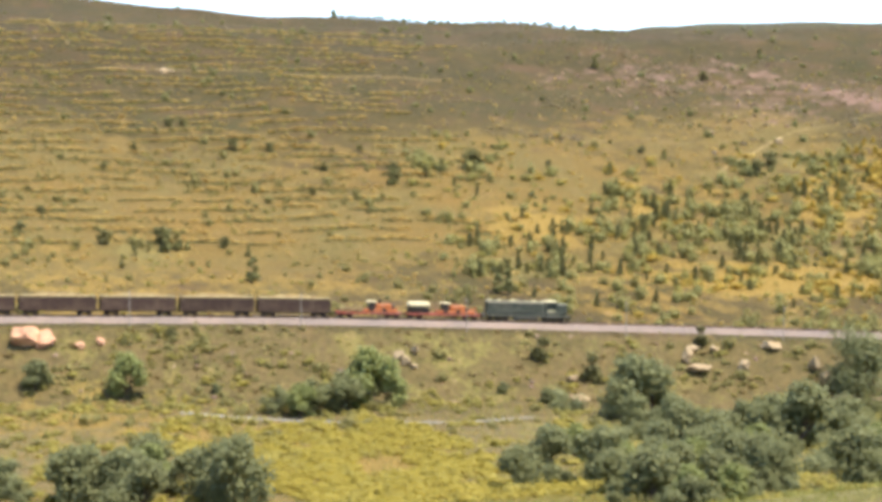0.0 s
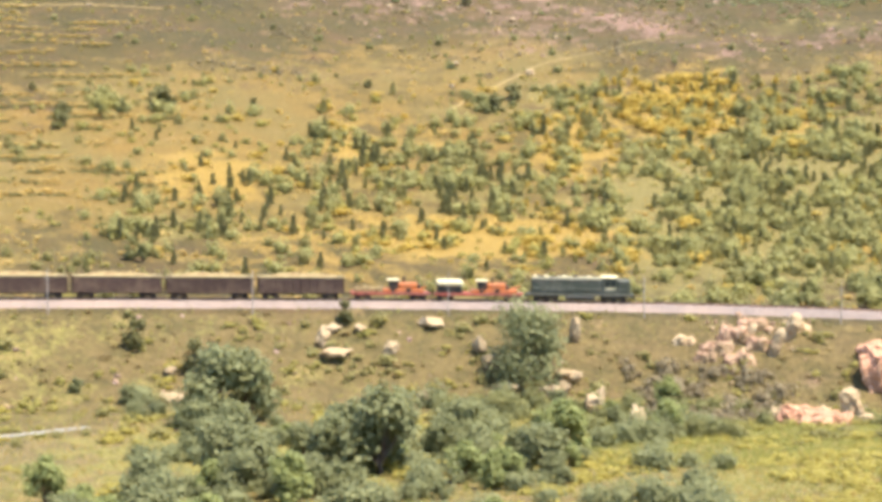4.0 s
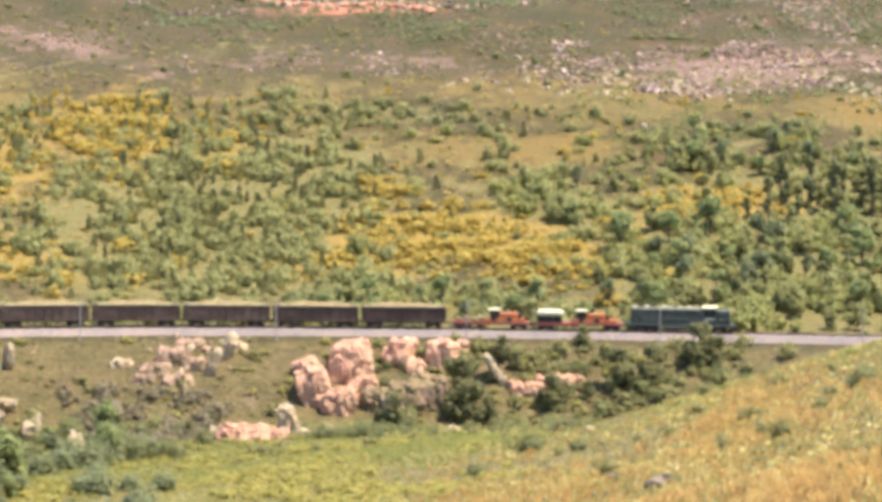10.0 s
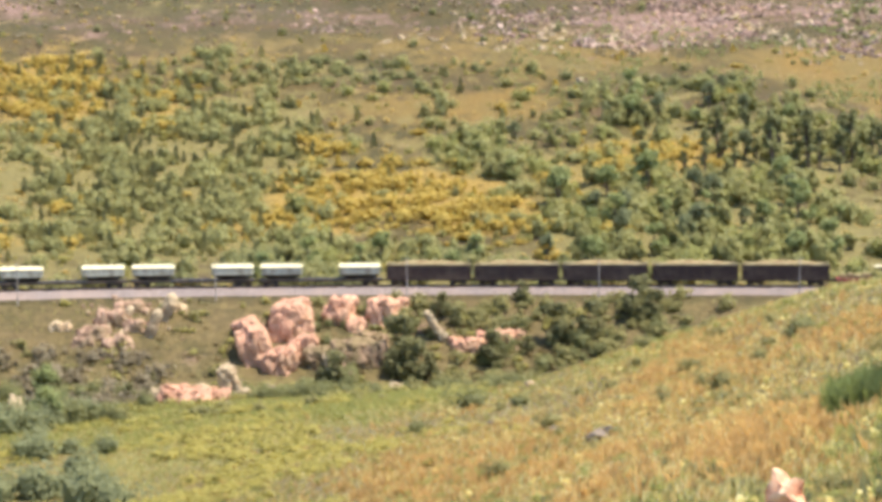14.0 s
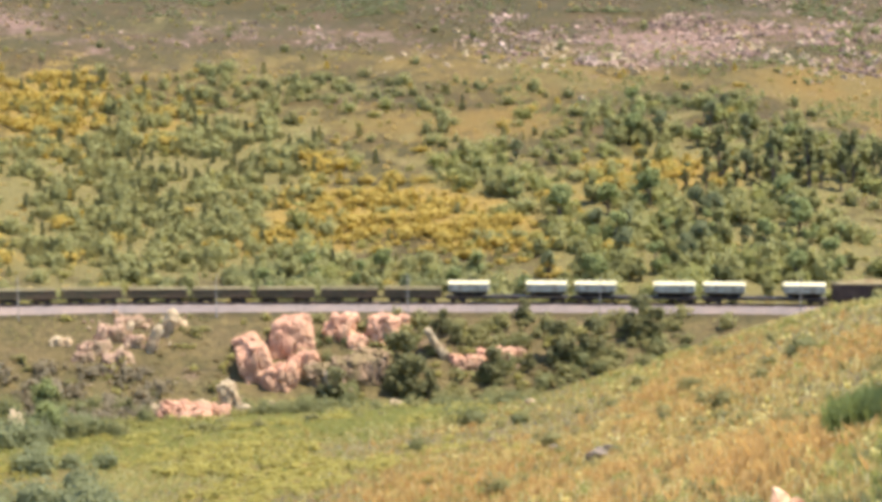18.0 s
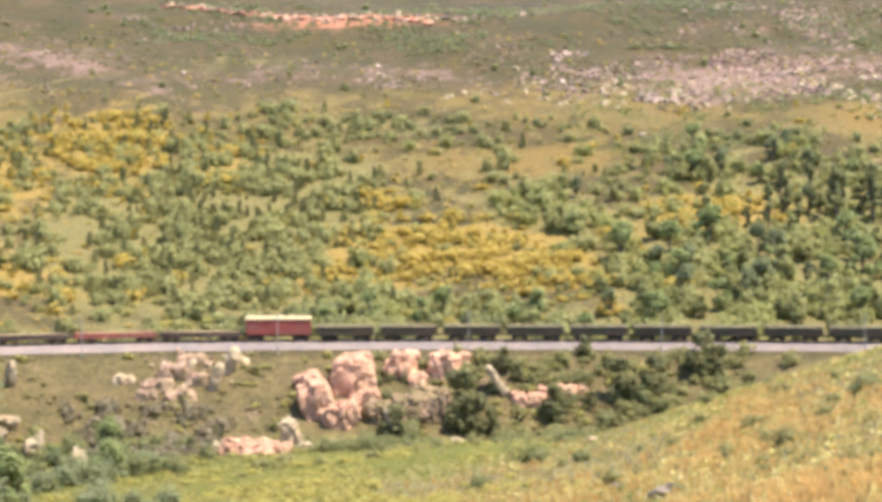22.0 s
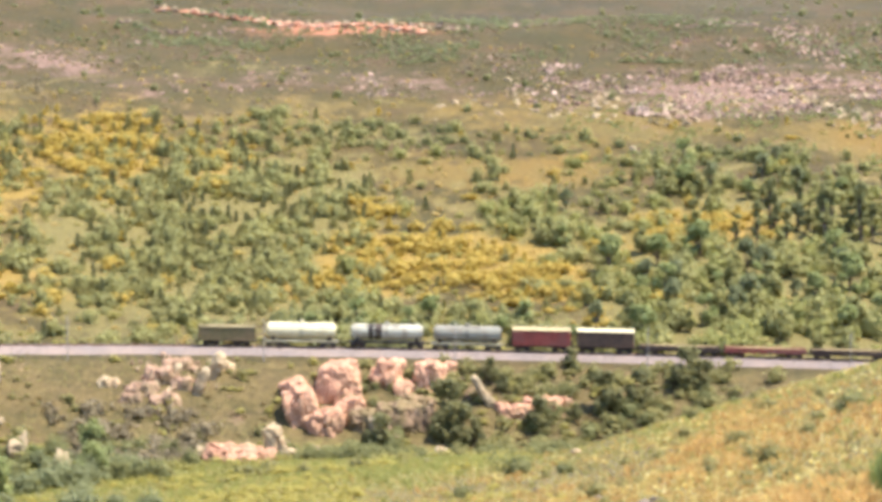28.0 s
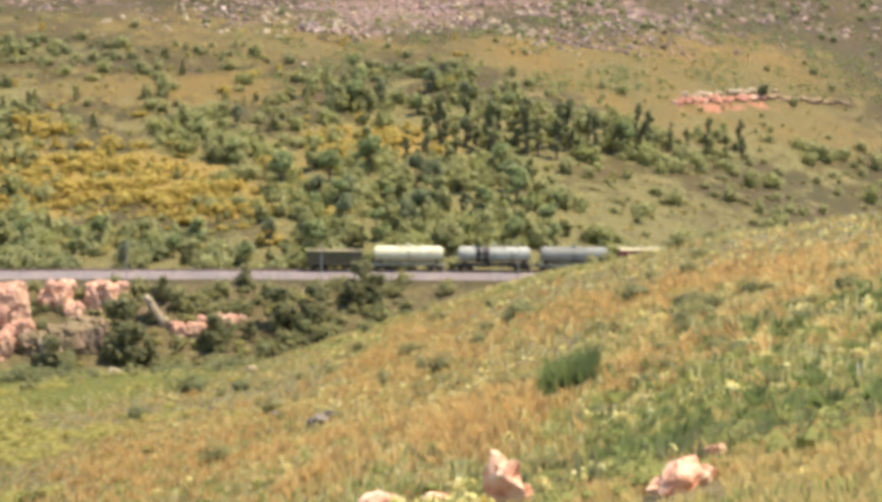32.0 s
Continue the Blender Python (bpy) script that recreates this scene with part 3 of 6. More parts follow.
def build_railway():
    bed = sweep([(-3.9, -0.5), (-3.2, -0.1), (-1.9, 0.8), (-1.4, 0.86), (1.4, 0.86), (1.9, 0.8), (3.2, -0.1), (3.9, -0.5)], 2, 1150, 0.8, "ballast_bed", BALLAST)
    n = len(bed.vertices)
    co = np.empty(n * 3, np.float32)
    bed.vertices.foreach_get("co", co)
    co = co.reshape(-1, 3)
    co += rng.normal(0, 0.035, co.shape).astype(np.float32)
    bed.vertices.foreach_set("co", co.ravel())
    railway = thing("railway_track", None, "single railway track on a pale mauve stone ballast bed", "railway track", kind="structure")
    b = new("ballast_bed", bed)
    b.parent = railway
    for off in (-0.755, 0.755):
        r = new("rail", sweep([(off - 0.07, 0.95), (off - 0.035, 0.97), (off - 0.035, 1.1), (off + 0.035, 1.1), (off + 0.035, 0.97), (off + 0.07, 0.95)], 2, 1150, 2.0, "rail", RAIL))
        r.parent = railway
    s = np.arange(3, 1148, 0.65)
    x, y = rail_at(s)
    x2, y2 = rail_at(s + 0.2)
    h = np.arctan2(y2 - y, x2 - x)
    box = np.array([(a, b_, c) for a in (-0.12, 0.12) for b_ in (-1.25, 1.25) for c in (0.8, 0.95)])
    ca, sa = np.cos(h)[:, None], np.sin(h)[:, None]
    v = np.stack([x[:, None] + box[None, :, 0] * ca - box[None, :, 1] * sa, y[:, None] + box[None, :, 0] * sa + box[None, :, 1] * ca, box[None, :, 2] + (rail_z(s) - 1.1)[:, None]], -1)
    f = np.array([(0, 1, 3, 2), (4, 6, 7, 5), (0, 4, 5, 1), (2, 3, 7, 6), (1, 5, 7, 3)])
    q = (np.arange(len(s))[:, None, None] * 8 + f[None]).reshape(-1, 4)
    sl = new("sleepers", mesh_from("sleepers", v.reshape(-1, 3), q, SLEEPER))
    sl.parent = railway
    sl["kind"] = "stuff"


build_railway()


# ---- the train ----
def part(name, bm, material, parent, label=""):
    """Links a bmesh as one mesh object under a thing or a part."""
    me = bpy.data.meshes.new(name)
    bm.to_mesh(me)
    bm.free()
    me.materials.append(material)
    ob = new(name, me)
    ob.parent = parent
    if label:
        ob["label"] = label
    return ob


def block(x0, x1, y0, y1, z0, z1, bevel=0.03, bm=None):
    bm = bm or bmesh.new()
    r = bmesh.ops.create_cube(bm, size=1.0)
    bmesh.ops.scale(bm, vec=(x1 - x0, y1 - y0, z1 - z0), verts=r["verts"])
    bmesh.ops.translate(bm, vec=((x0 + x1) / 2, (y0 + y1) / 2, (z0 + z1) / 2), verts=r["verts"])
    if bevel:
        edges = list({e for v in r["verts"] for e in v.link_edges})
        bmesh.ops.bevel(bm, geom=edges, offset=bevel, segments=1, affect="EDGES")
    return bm


def tube(radius, length, axis="X", at=(0, 0, 0), segs=16, bm=None, taper=1.0, rim=0.0):
    bm = bm or bmesh.new()
    r = bmesh.ops.create_cone(bm, cap_ends=True, segments=segs, radius1=radius, radius2=radius * taper, depth=length)
    turn = {"X": Matrix.Rotation(radians(90), 3, "Y"), "Y": Matrix.Rotation(radians(90), 3, "X"), "Z": Matrix.Identity(3)}[axis]
    bmesh.ops.rotate(bm, matrix=turn, verts=r["verts"])
    bmesh.ops.translate(bm, vec=at, verts=r["verts"])
    if rim:
        caps = [f for f in {f for v in r["verts"] for f in v.link_faces} if len(f.verts) > 4]
        bmesh.ops.bevel(bm, geom=list({e for f in caps for e in f.edges}), offset=rim, segments=3, affect="EDGES")
    return bm


def bogie(parent, x, gauge=0.75, base=0.9, wheel=0.43):
    b = part("bogie", block(x - base - 0.35, x + base + 0.35, -1.08, -0.92, 0.38, 0.66, 0.05), STEEL, parent)
    bm = block(x - base - 0.35, x + base + 0.35, 0.92, 1.08, 0.38, 0.66, 0.05)
    block(x - 0.25, x + 0.25, -1.0, 1.0, 0.42, 0.75, 0.04, bm)
    part("bogie_frame", bm, STEEL, b)
    for dx in (-base, base):
        bm = bmesh.new()
        for side in (-1, 1):
            tube(wheel, 0.13, "Y", (x + dx, side * gauge, wheel), 18, bm, rim=0.02)
            tube(wheel + 0.03, 0.03, "Y", (x + dx, side * (gauge - 0.08), wheel), 18, bm)
        tube(0.08, 1.9, "Y", (x + dx, 0, wheel), 8, bm)
        part("wheelset", bm, STEEL, b)


def couplers(parent, x0, x1):
    for x, s in ((x0, -1), (x1, 1)):
        bm = block(min(x, x + s * 0.5), max(x, x + s * 0.5), -0.13, 0.13, 0.78, 1.0, 0.04)
        block(min(x + s * 0.4, x + s * 0.62), max(x + s * 0.4, x + s * 0.62), -0.2, 0.2, 0.72, 1.06, 0.05, bm)
        part("coupler", bm, STEEL, parent)


def ladder(parent, x0, x1, y0, y1, zs, across="y"):
    """Two stiles with each rung as a piece of its own."""
    bm = bmesh.new()
    for k in (0, 1):
        if across == "y":
            y = (y0, y1 - 0.04)[k]
            block(x0, x1, y, y + 0.04, zs[0] - 0.08, zs[-1] + 0.14, 0, bm)
        else:
            x = (x0, x1 - 0.04)[k]
            block(x, x + 0.04, y0, y1, zs[0] - 0.08, zs[-1] + 0.14, 0, bm)
    frame_ob = part("ladder", bm, STEEL, parent)
    for z in zs:
        part("rung", block(x0 + 0.004, x1 - 0.004, y0 + 0.004, y1 - 0.004, z, z + 0.04, 0), STEEL, frame_ob)


def car(name, label, category, group=""):
    return thing(name, None, label, category, group)


def heap(x0, x1, half, z, rise, seed):
    """A heaped load with an uneven top."""
    g = np.random.default_rng(seed)
    bm = bmesh.new()
    nx, ny = 26, 7
    grid = [[bm.verts.new((x0 + (x1 - x0) * i / nx, -half + 2 * half * j / ny,
             z + (rise * math.sin(math.pi * j / ny) ** 0.7 * min(1, 4 * i / nx, 4 * (1 - i / nx)) * g.uniform(0.7, 1.1) if 0 < i < nx and 0 < j < ny else 0))) for j in range(ny + 1)] for i in range(nx + 1)]
    for i in range(nx):
        for j in range(ny):
            bm.faces.new((grid[i][j], grid[i + 1][j], grid[i + 1][j + 1], grid[i][j + 1]))
    return bm


def gondola(L=14.3, h=3.55, label="dark brown high-sided gondola wagon heaped with tan ore", group="high gondola wagons", rib=1.28, load=0.8, name="gondola_wagon", seed=1, material=None):
    body = material or CAR_BROWN
    c = car(name, label, "rail wagon", group)
    a, z0 = L / 2, 1.05
    part("underframe", block(-a, a, -0.9, 0.9, 0.78, z0, 0.05), STEEL, c)
    part("floor_plate", block(-a + 0.05, a - 0.05, -1.38, 1.38, z0, z0 + 0.1, 0.0), body, c)
    for s in (-1, 1):
        y0, y1 = sorted((s * 1.36, s * 1.44))
        w = part("side_wall", block(-a, a, y0, y1, z0, h, 0.02), body, c)
        y0, y1 = sorted((s * 1.36, s * 1.54))
        # the sunlit top line is painted as a paler rim
        part("top_rail", block(-a, a, y0, y1, h - 0.02, h + 0.16, 0.03), CAR_EDGE, w, "dusty straw-coloured rim, lightened as if sunlit")
        y0, y1 = sorted((s * 1.44, s * 1.55))
        part("side_sill", block(-a, a, y0, y1, z0 - 0.05, z0 + 0.16, 0.02), body, w)
        k = int(L / rib)
        for i in range(k + 1):
            x = -a + 0.12 + (L - 0.24) * i / k
            part("rib", block(x - 0.07, x + 0.07, y0, y1, z0 + 0.16, h - 0.02, 0.02), body, w)
    for s in (-1, 1):
        x0, x1 = sorted((s * (a - 0.08), s * a))
        # ends coloured pale so that the gaps between wagons look light
        e = part("end_wall", block(x0, x1, -1.36, 1.36, z0, h + 0.1, 0.02), CAR_EDGE, c, "pale end wall")
        x0, x1 = sorted((s * a, s * (a + 0.1)))
        for y in (-0.7, 0.0, 0.7):
            part("end_post", block(x0, x1, y - 0.06, y + 0.06, z0, h, 0.02), body, e)
        ladder(c, x0, x1, 1.0, 1.36, [z for z in (1.3, 1.7, 2.1, 2.5, 2.9) if z < h - 0.1])
    part("load", heap(-a + 0.1, a - 0.1, 1.35, h - 0.12, load, seed), LOAD, c, "heaped tan ore")
    bogie(c, -a + 2.1)
    bogie(c, a - 2.1)
    couplers(c, -a, a)
    return c


def locomotive(L=17.6):
    c = car("diesel_locomotive", "weathered dark green diesel locomotive hauling the goods train", "locomotive")
    a = L / 2
    part("underframe", block(-a, a, -1.4, 1.4, 0.95, 1.32, 0.05), LOCO_GREEN, c)
    hood = part("long_hood", block(-a + 0.7, 3.7, -1.22, 1.22, 1.32, 3.8, 0.16), LOCO_GREEN, c)
    part("hood_roof", block(-a + 0.8, 3.6, -1.1, 1.1, 3.78, 4.02, 0.1), LOCO_GREY, hood, "grey-green roof tinted straw as if sunlit")
    for i in range(9):
        x = -a + 1.5 + i * 1.2
        for s in (-1, 1):
            y0, y1 = sorted((s * 1.21, s * 1.26))
            part("hood_door", block(x - 0.52, x + 0.52, y0, y1, 1.6, 3.1, 0.015), LOCO_GREEN, hood)
            bm = bmesh.new()
            for k in range(4):
                block(x - 0.42, x + 0.42, y0, y1 + 0.0, 3.22 + 0.1 * k, 3.27 + 0.1 * k, 0, bm)
            part("louvre", bm, STEEL, hood)
    for x in (-6.6, -4.4):
        part("roof_fan", tube(0.62, 0.16, "Z", (x, 0, 4.08), 16, rim=0.03), STEEL, hood)
    for x in (-7.4, -5.5, -2.6, 1.6):
        # vents in the pale colour of sunlit tops
        part("roof_vent", block(x - 0.35, x + 0.35, -0.5, 0.5, 4.0, 4.22, 0.05), WHITE, hood, "roof vent coloured cream as if sunlit")
    part("exhaust_stack", block(-1.2, -0.4, -0.35, 0.35, 4.0, 4.3, 0.05), STEEL, hood)
    cab = part("cab", block(3.7, 6.1, -1.42, 1.42, 1.32, 4.05, 0.1), LOCO_GREEN, c)
    # sun on the cab top is put into its pale colour
    part("cab_roof", block(3.55, 6.25, -1.5, 1.5, 4.03, 4.22, 0.08), WHITE, cab, "cab roof coloured cream-white as if sunlit")
    for s in (-1, 1):
        y0, y1 = sorted((s * 1.41, s * 1.45))
        part("side_window", block(4.1, 4.85, y0, y1, 2.8, 3.6, 0.03), GLASS_DARK, cab)
        part("side_window", block(5.05, 5.8, y0, y1, 2.8, 3.6, 0.03), GLASS_DARK, cab)
        y0, y1 = sorted((s * 1.41, s * 1.43))
        part("number_panel", block(4.2, 5.7, y0, y1, 2.1, 2.4, 0.0), WHITE, cab, "pale bar of lettering")
    nose = part("short_hood", block(6.1, a - 0.5, -1.15, 1.15, 1.32, 3.7, 0.18), LOCO_GREEN, c)
    part("headlight", block(a - 0.55, a - 0.42, -0.3, 0.3, 3.25, 3.5, 0.04), WHITE, nose)
    tank = part("fuel_tank", block(-2.4, 2.4, -1.25, 1.25, 0.3, 0.95, 0.14), STEEL, c)
    part("tank_stripe", block(-2.35, 2.35, -1.29, -1.24, 0.70, 0.90, 0.0), CREAM_PAINT, tank, "pale line along the fuel tank")
    for s in (-1, 1):
        bm = bmesh.new()
        y = s * 1.38
        for i in range(15):
            x = -a + 0.4 + i * (L - 0.8) / 14
            tube(0.022, 1.0, "Z", (x, y, 1.82), 6, bm)
        tube(0.022, L - 0.8, "X", (0, y, 2.3), 6, bm)
        part("handrail", bm, GREY_PAINT, c, "pale grey handrail")
        y0, y1 = sorted((s * 1.38, s * 1.42))
        part("sill_stripe", block(-a + 0.1, a - 0.1, y0, y1, 1.2, 1.32, 0.0), GREY_PAINT, c, "pale sill stripe")
    for s in (-1, 1):
        x0, x1 = sorted((s * a, s * (a + 0.12)))
        part("pilot", block(x0, x1, -1.35, 1.35, 0.35, 1.3, 0.04), LOCO_GREEN, c)
        for y in (-1.1, 1.1):
            bm = bmesh.new()
            for k in range(4):
                block(s * (a - 0.45) - 0.25, s * (a - 0.45) + 0.25, y - 0.25, y + 0.25, 0.3 + 0.26 * k, 0.34 + 0.26 * k, 0, bm)
            part("steps", bm, STEEL, c)
    for x in (-5.6, 5.6):
        bogie(c, x, base=1.6, wheel=0.5)
        bm = tube(0.09, 1.9, "Y", (x, 0, 0.5), 8)
        for sd in (-1, 1):
            tube(0.5, 0.13, "Y", (x, sd * 0.75, 0.5), 18, bm, rim=0.02)
        part("wheelset", bm, STEEL, c)
    couplers(c, -a, a)
    return c


def flat_base(c, L, deck=CAR_BROWN, z=1.05):
    a = L / 2
    part("deck", block(-a, a, -1.35, 1.35, z, z + 0.16, 0.03), deck, c)
    part("underframe", block(-a, a, -0.5, 0.5, 0.7, z, 0.05), STEEL, c)
    for s in (-1, 1):
        y0, y1 = sorted((s * 1.2, s * 1.36))
        part("side_sill", block(-a, a, y0, y1, z - 0.28, z, 0.03), deck, c)
        for i in range(8):
            x = -a + 0.8 + i * (L - 1.6) / 7
            y2, y3 = sorted((s * 1.36, s * 1.46))
            part("stake_pocket", block(x - 0.08, x + 0.08, y2, y3, z - 0.22, z + 0.05, 0.01), STEEL, c)
    bogie(c, -a + 1.9)
    bogie(c, a - 1.9)
    couplers(c, -a, a)


def machine_wagon(L, white_cab, label):
    """A flat wagon that carries an orange track machine on it."""
    c = car("machine_wagon", label, "rail wagon", "machine wagons")
    flat_base(c, L, RED_PAINT)
    a = L / 2
    m = part("machine_bed", block(-1.2, a - 1.0, -1.15, 1.15, 1.22, 1.75, 0.08), ORANGE, c, "faded orange machine")
    part("engine_cover", block(1.4, 4.4, -0.95, 0.95, 1.75, 2.75, 0.15), ORANGE, m)
    part("radiator", block(4.4, 5.0, -0.8, 0.8, 1.75, 2.5, 0.06), STEEL, m)
    part("operator_cab", block(-0.2, 1.3, -0.85, 0.85, 1.75, 3.15, 0.08), STEEL, m)
    part("cab_roof", block(-0.5, 1.5, -1.0, 1.0, 3.13, 3.3, 0.05), WHITE, m, "cream roof")
    part("chimney", tube(0.22, 1.0, "Z", (2.3, 0.3, 3.2), 10, rim=0.02), STEEL, m)
    for x in (0.4, 3.0):
        for s in (-1, 1):
            part("machine_wheel", tube(0.42, 0.25, "Y", (x, s * 1.1, 1.62), 14, rim=0.03), STEEL, m)
    bm = block(5.2, a - 0.4, -0.12, 0.12, 1.75, 1.98, 0.03)
    bmesh.ops.rotate(bm, cent=(5.2, 0, 1.8), matrix=Matrix.Rotation(radians(-14), 3, "Y"), verts=bm.verts)
    part("boom", bm, ORANGE, m)
    if white_cab:
        w = part("crew_cabin", block(-a + 0.5, -a + 4.6, -1.2, 1.2, 1.22, 2.4, 0.08), STEEL, c)
        part("cabin_roof", block(-a + 0.35, -a + 4.75, -1.3, 1.3, 2.3, 3.3, 0.3), WHITE, w, "sunlit cream-white roof")
        for i in range(3):
            part("cabin_window", block(-a + 0.9 + 1.2 * i, -a + 1.7 + 1.2 * i, -1.23, -1.19, 1.6, 2.1, 0.02), GLASS_DARK, w)
    else:
        for i in range(4):
            part("crate", block(-a + 0.6 + 1.2 * i, -a + 1.6 + 1.2 * i, -1.0, 1.0, 1.22, 1.8 + 0.2 * (i % 2), 0.06), LOAD, c, "tan crate")
    return c


def twin_silo_wagon(L=20.6):
    """A long flat wagon with a white covered silo at either end and an open middle."""
    c = car("twin_silo_wagon", "long flat wagon with two cream-white covered silos", "rail wagon", "twin silo wagons")
    flat_base(c, L, STEEL)
    a = L / 2
    for s in (-1, 1):
        x0, x1 = sorted((s * (a - 0.35), s * (a - 7.1)))
        # wall in a duller colour than the cover, for its shaded side
        silo = part("silo", block(x0, x1, -1.3, 1.3, 1.95, 3.3, 0.1), CREAM_PAINT, c, "silo wall in duller cream than its sunlit cover")
        bm = block(x0 + 0.1, x1 - 0.1, -1.0, 1.0, 1.22, 2.0, 0.1)
        for v in bm.verts:
            if v.co.z < 1.5:
                v.co.x = (x0 + x1) / 2 + (v.co.x - (x0 + x1) / 2) * 0.72
                v.co.y *= 0.55
        part("hopper", bm, STEEL, silo)
        bm = block(x0 - 0.08, x1 + 0.08, -1.4, 1.4, 3.25, 3.7, 0.0)
        for v in bm.verts:
            if v.co.z > 3.5:
                v.co.y *= 0.35
        bmesh.ops.bevel(bm, geom=[e for e in bm.edges if all(v.co.z > 3.5 for v in e.verts)], offset=0.12, segments=2, affect="EDGES")
        # the sunlit top is painted: cover lighter than the wall below
        part("cover", bm, WHITE, silo, "sloping cover coloured cream-white as if sunlit")
        for k in range(5):
            x = x0 + 0.5 + k * (x1 - x0 - 1.0) / 4
            for sd in (-1, 1):
                y0, y1 = sorted((sd * 1.3, sd * 1.37))
                part("rib", block(x - 0.06, x + 0.06, y0, y1, 2.0, 3.22, 0.01), GREY_PAINT, silo)
        for k in range(2):
            part("hatch", tube(0.35, 0.12, "Z", (x0 + 2.0 + 2.8 * k, 0, 3.73), 12, rim=0.03), WHITE, silo)
    bm = bmesh.new()
    for k in range(4):
        block(-2.4 + 1.6 * k - 0.05, -2.4 + 1.6 * k + 0.05, -1.2, 1.2, 1.2, 1.45, 0.02, bm)
    part("deck_bolsters", bm, STEEL, c)
    return c


def boxcar(L, paint, label, roof=None, h=3.95):
    c = car("boxcar", label, "rail wagon", "boxcars")
    a = L / 2
    part("underframe", block(-a, a, -0.7, 0.7, 0.75, 1.05, 0.05), STEEL, c)
    body = part("body", block(-a + 0.1, a - 0.1, -1.35, 1.35, 1.05, h - 0.25, 0.04), paint, c)
    bm = block(-a, a, -1.48, 1.48, h - 0.28, h + 0.12, 0.0)
    for v in bm.verts:
        if v.co.z > h:
            v.co.y *= 0.4
    bmesh.ops.bevel(bm, geom=[e for e in bm.edges if all(v.co.z > h for v in e.verts)], offset=0.08, segments=2, affect="EDGES")
    # roof colour is paler than the sides to carry the sun on it
    part("roof", bm, roof or CAR_EDGE, c, "cream roof coloured as if sunlit")
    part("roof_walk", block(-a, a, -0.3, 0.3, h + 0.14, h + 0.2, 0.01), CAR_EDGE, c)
    for s in (-1, 1):
        y0, y1 = sorted((s * 1.34, s * 1.42))
        door = part("sliding_door", block(-1.1, 1.1, y0, y1, 1.15, h - 0.4, 0.02), paint, body)
        for x in (-0.55, 0.0, 0.55):
            part("door_rib", block(x - 0.04, x + 0.04, *sorted((s * 1.41, s * 1.46)), 1.2, h - 0.45, 0.01), paint, door)
        part("door_track", block(-2.6, 1.3, *sorted((s * 1.36, s * 1.45)), h - 0.42, h - 0.32, 0.01), STEEL, body)
        for i in range(10):
            x = -a + 0.35 + i * (L - 0.7) / 9
            if abs(x) > 1.2:
                part("side_rib", block(x - 0.05, x + 0.05, *sorted((s * 1.34, s * 1.41)), 1.1, h - 0.3, 0.01), paint, body)
    for s in (-1, 1):
        x0, x1 = sorted((s * (a - 0.1), s * (a - 0.02)))
        bm = bmesh.new()
        for k in range(7):
            block(x0, x1, -1.3, 1.3, 1.3 + 0.33 * k, 1.42 + 0.33 * k, 0.02, bm)
        part("end_corrugation", bm, paint, body)
        ladder(c, s * (a + 0.03) - 0.02, s * (a + 0.03) + 0.02, -1.3, -0.9, [1.2 + 0.36 * k for k in range(7)])
    bogie(c, -a + 1.7)
    bogie(c, a - 1.7)
    couplers(c, -a, a)
    return c


def low_flat(L, label, load):
    c = car("low_wagon", label, "rail wagon", "low flat wagons")
    flat_base(c, L, RED_PAINT if load == 1 else CAR_BROWN, 1.0)
    a = L / 2
    for s in (-1, 1):
        for i in range(5):
            x0 = -a + 0.1 + i * (L - 0.2) / 5
            part("drop_side", block(x0 + 0.03, x0 + (L - 0.2) / 5 - 0.03, *sorted((s * 1.28, s * 1.35)), 1.16, 1.62, 0.02), CAR_BROWN if load != 1 else RED_PAINT, c)
        part("end_board", block(*sorted((s * (a - 0.1), s * (a - 0.02))), -1.3, 1.3, 1.16, 1.62, 0.02), CAR_BROWN, c)
    part("load", heap(-a + 0.15, a - 0.15, 1.26, 1.45, 0.25, 11 + load), LOAD, c, "shallow tan load")
    return c


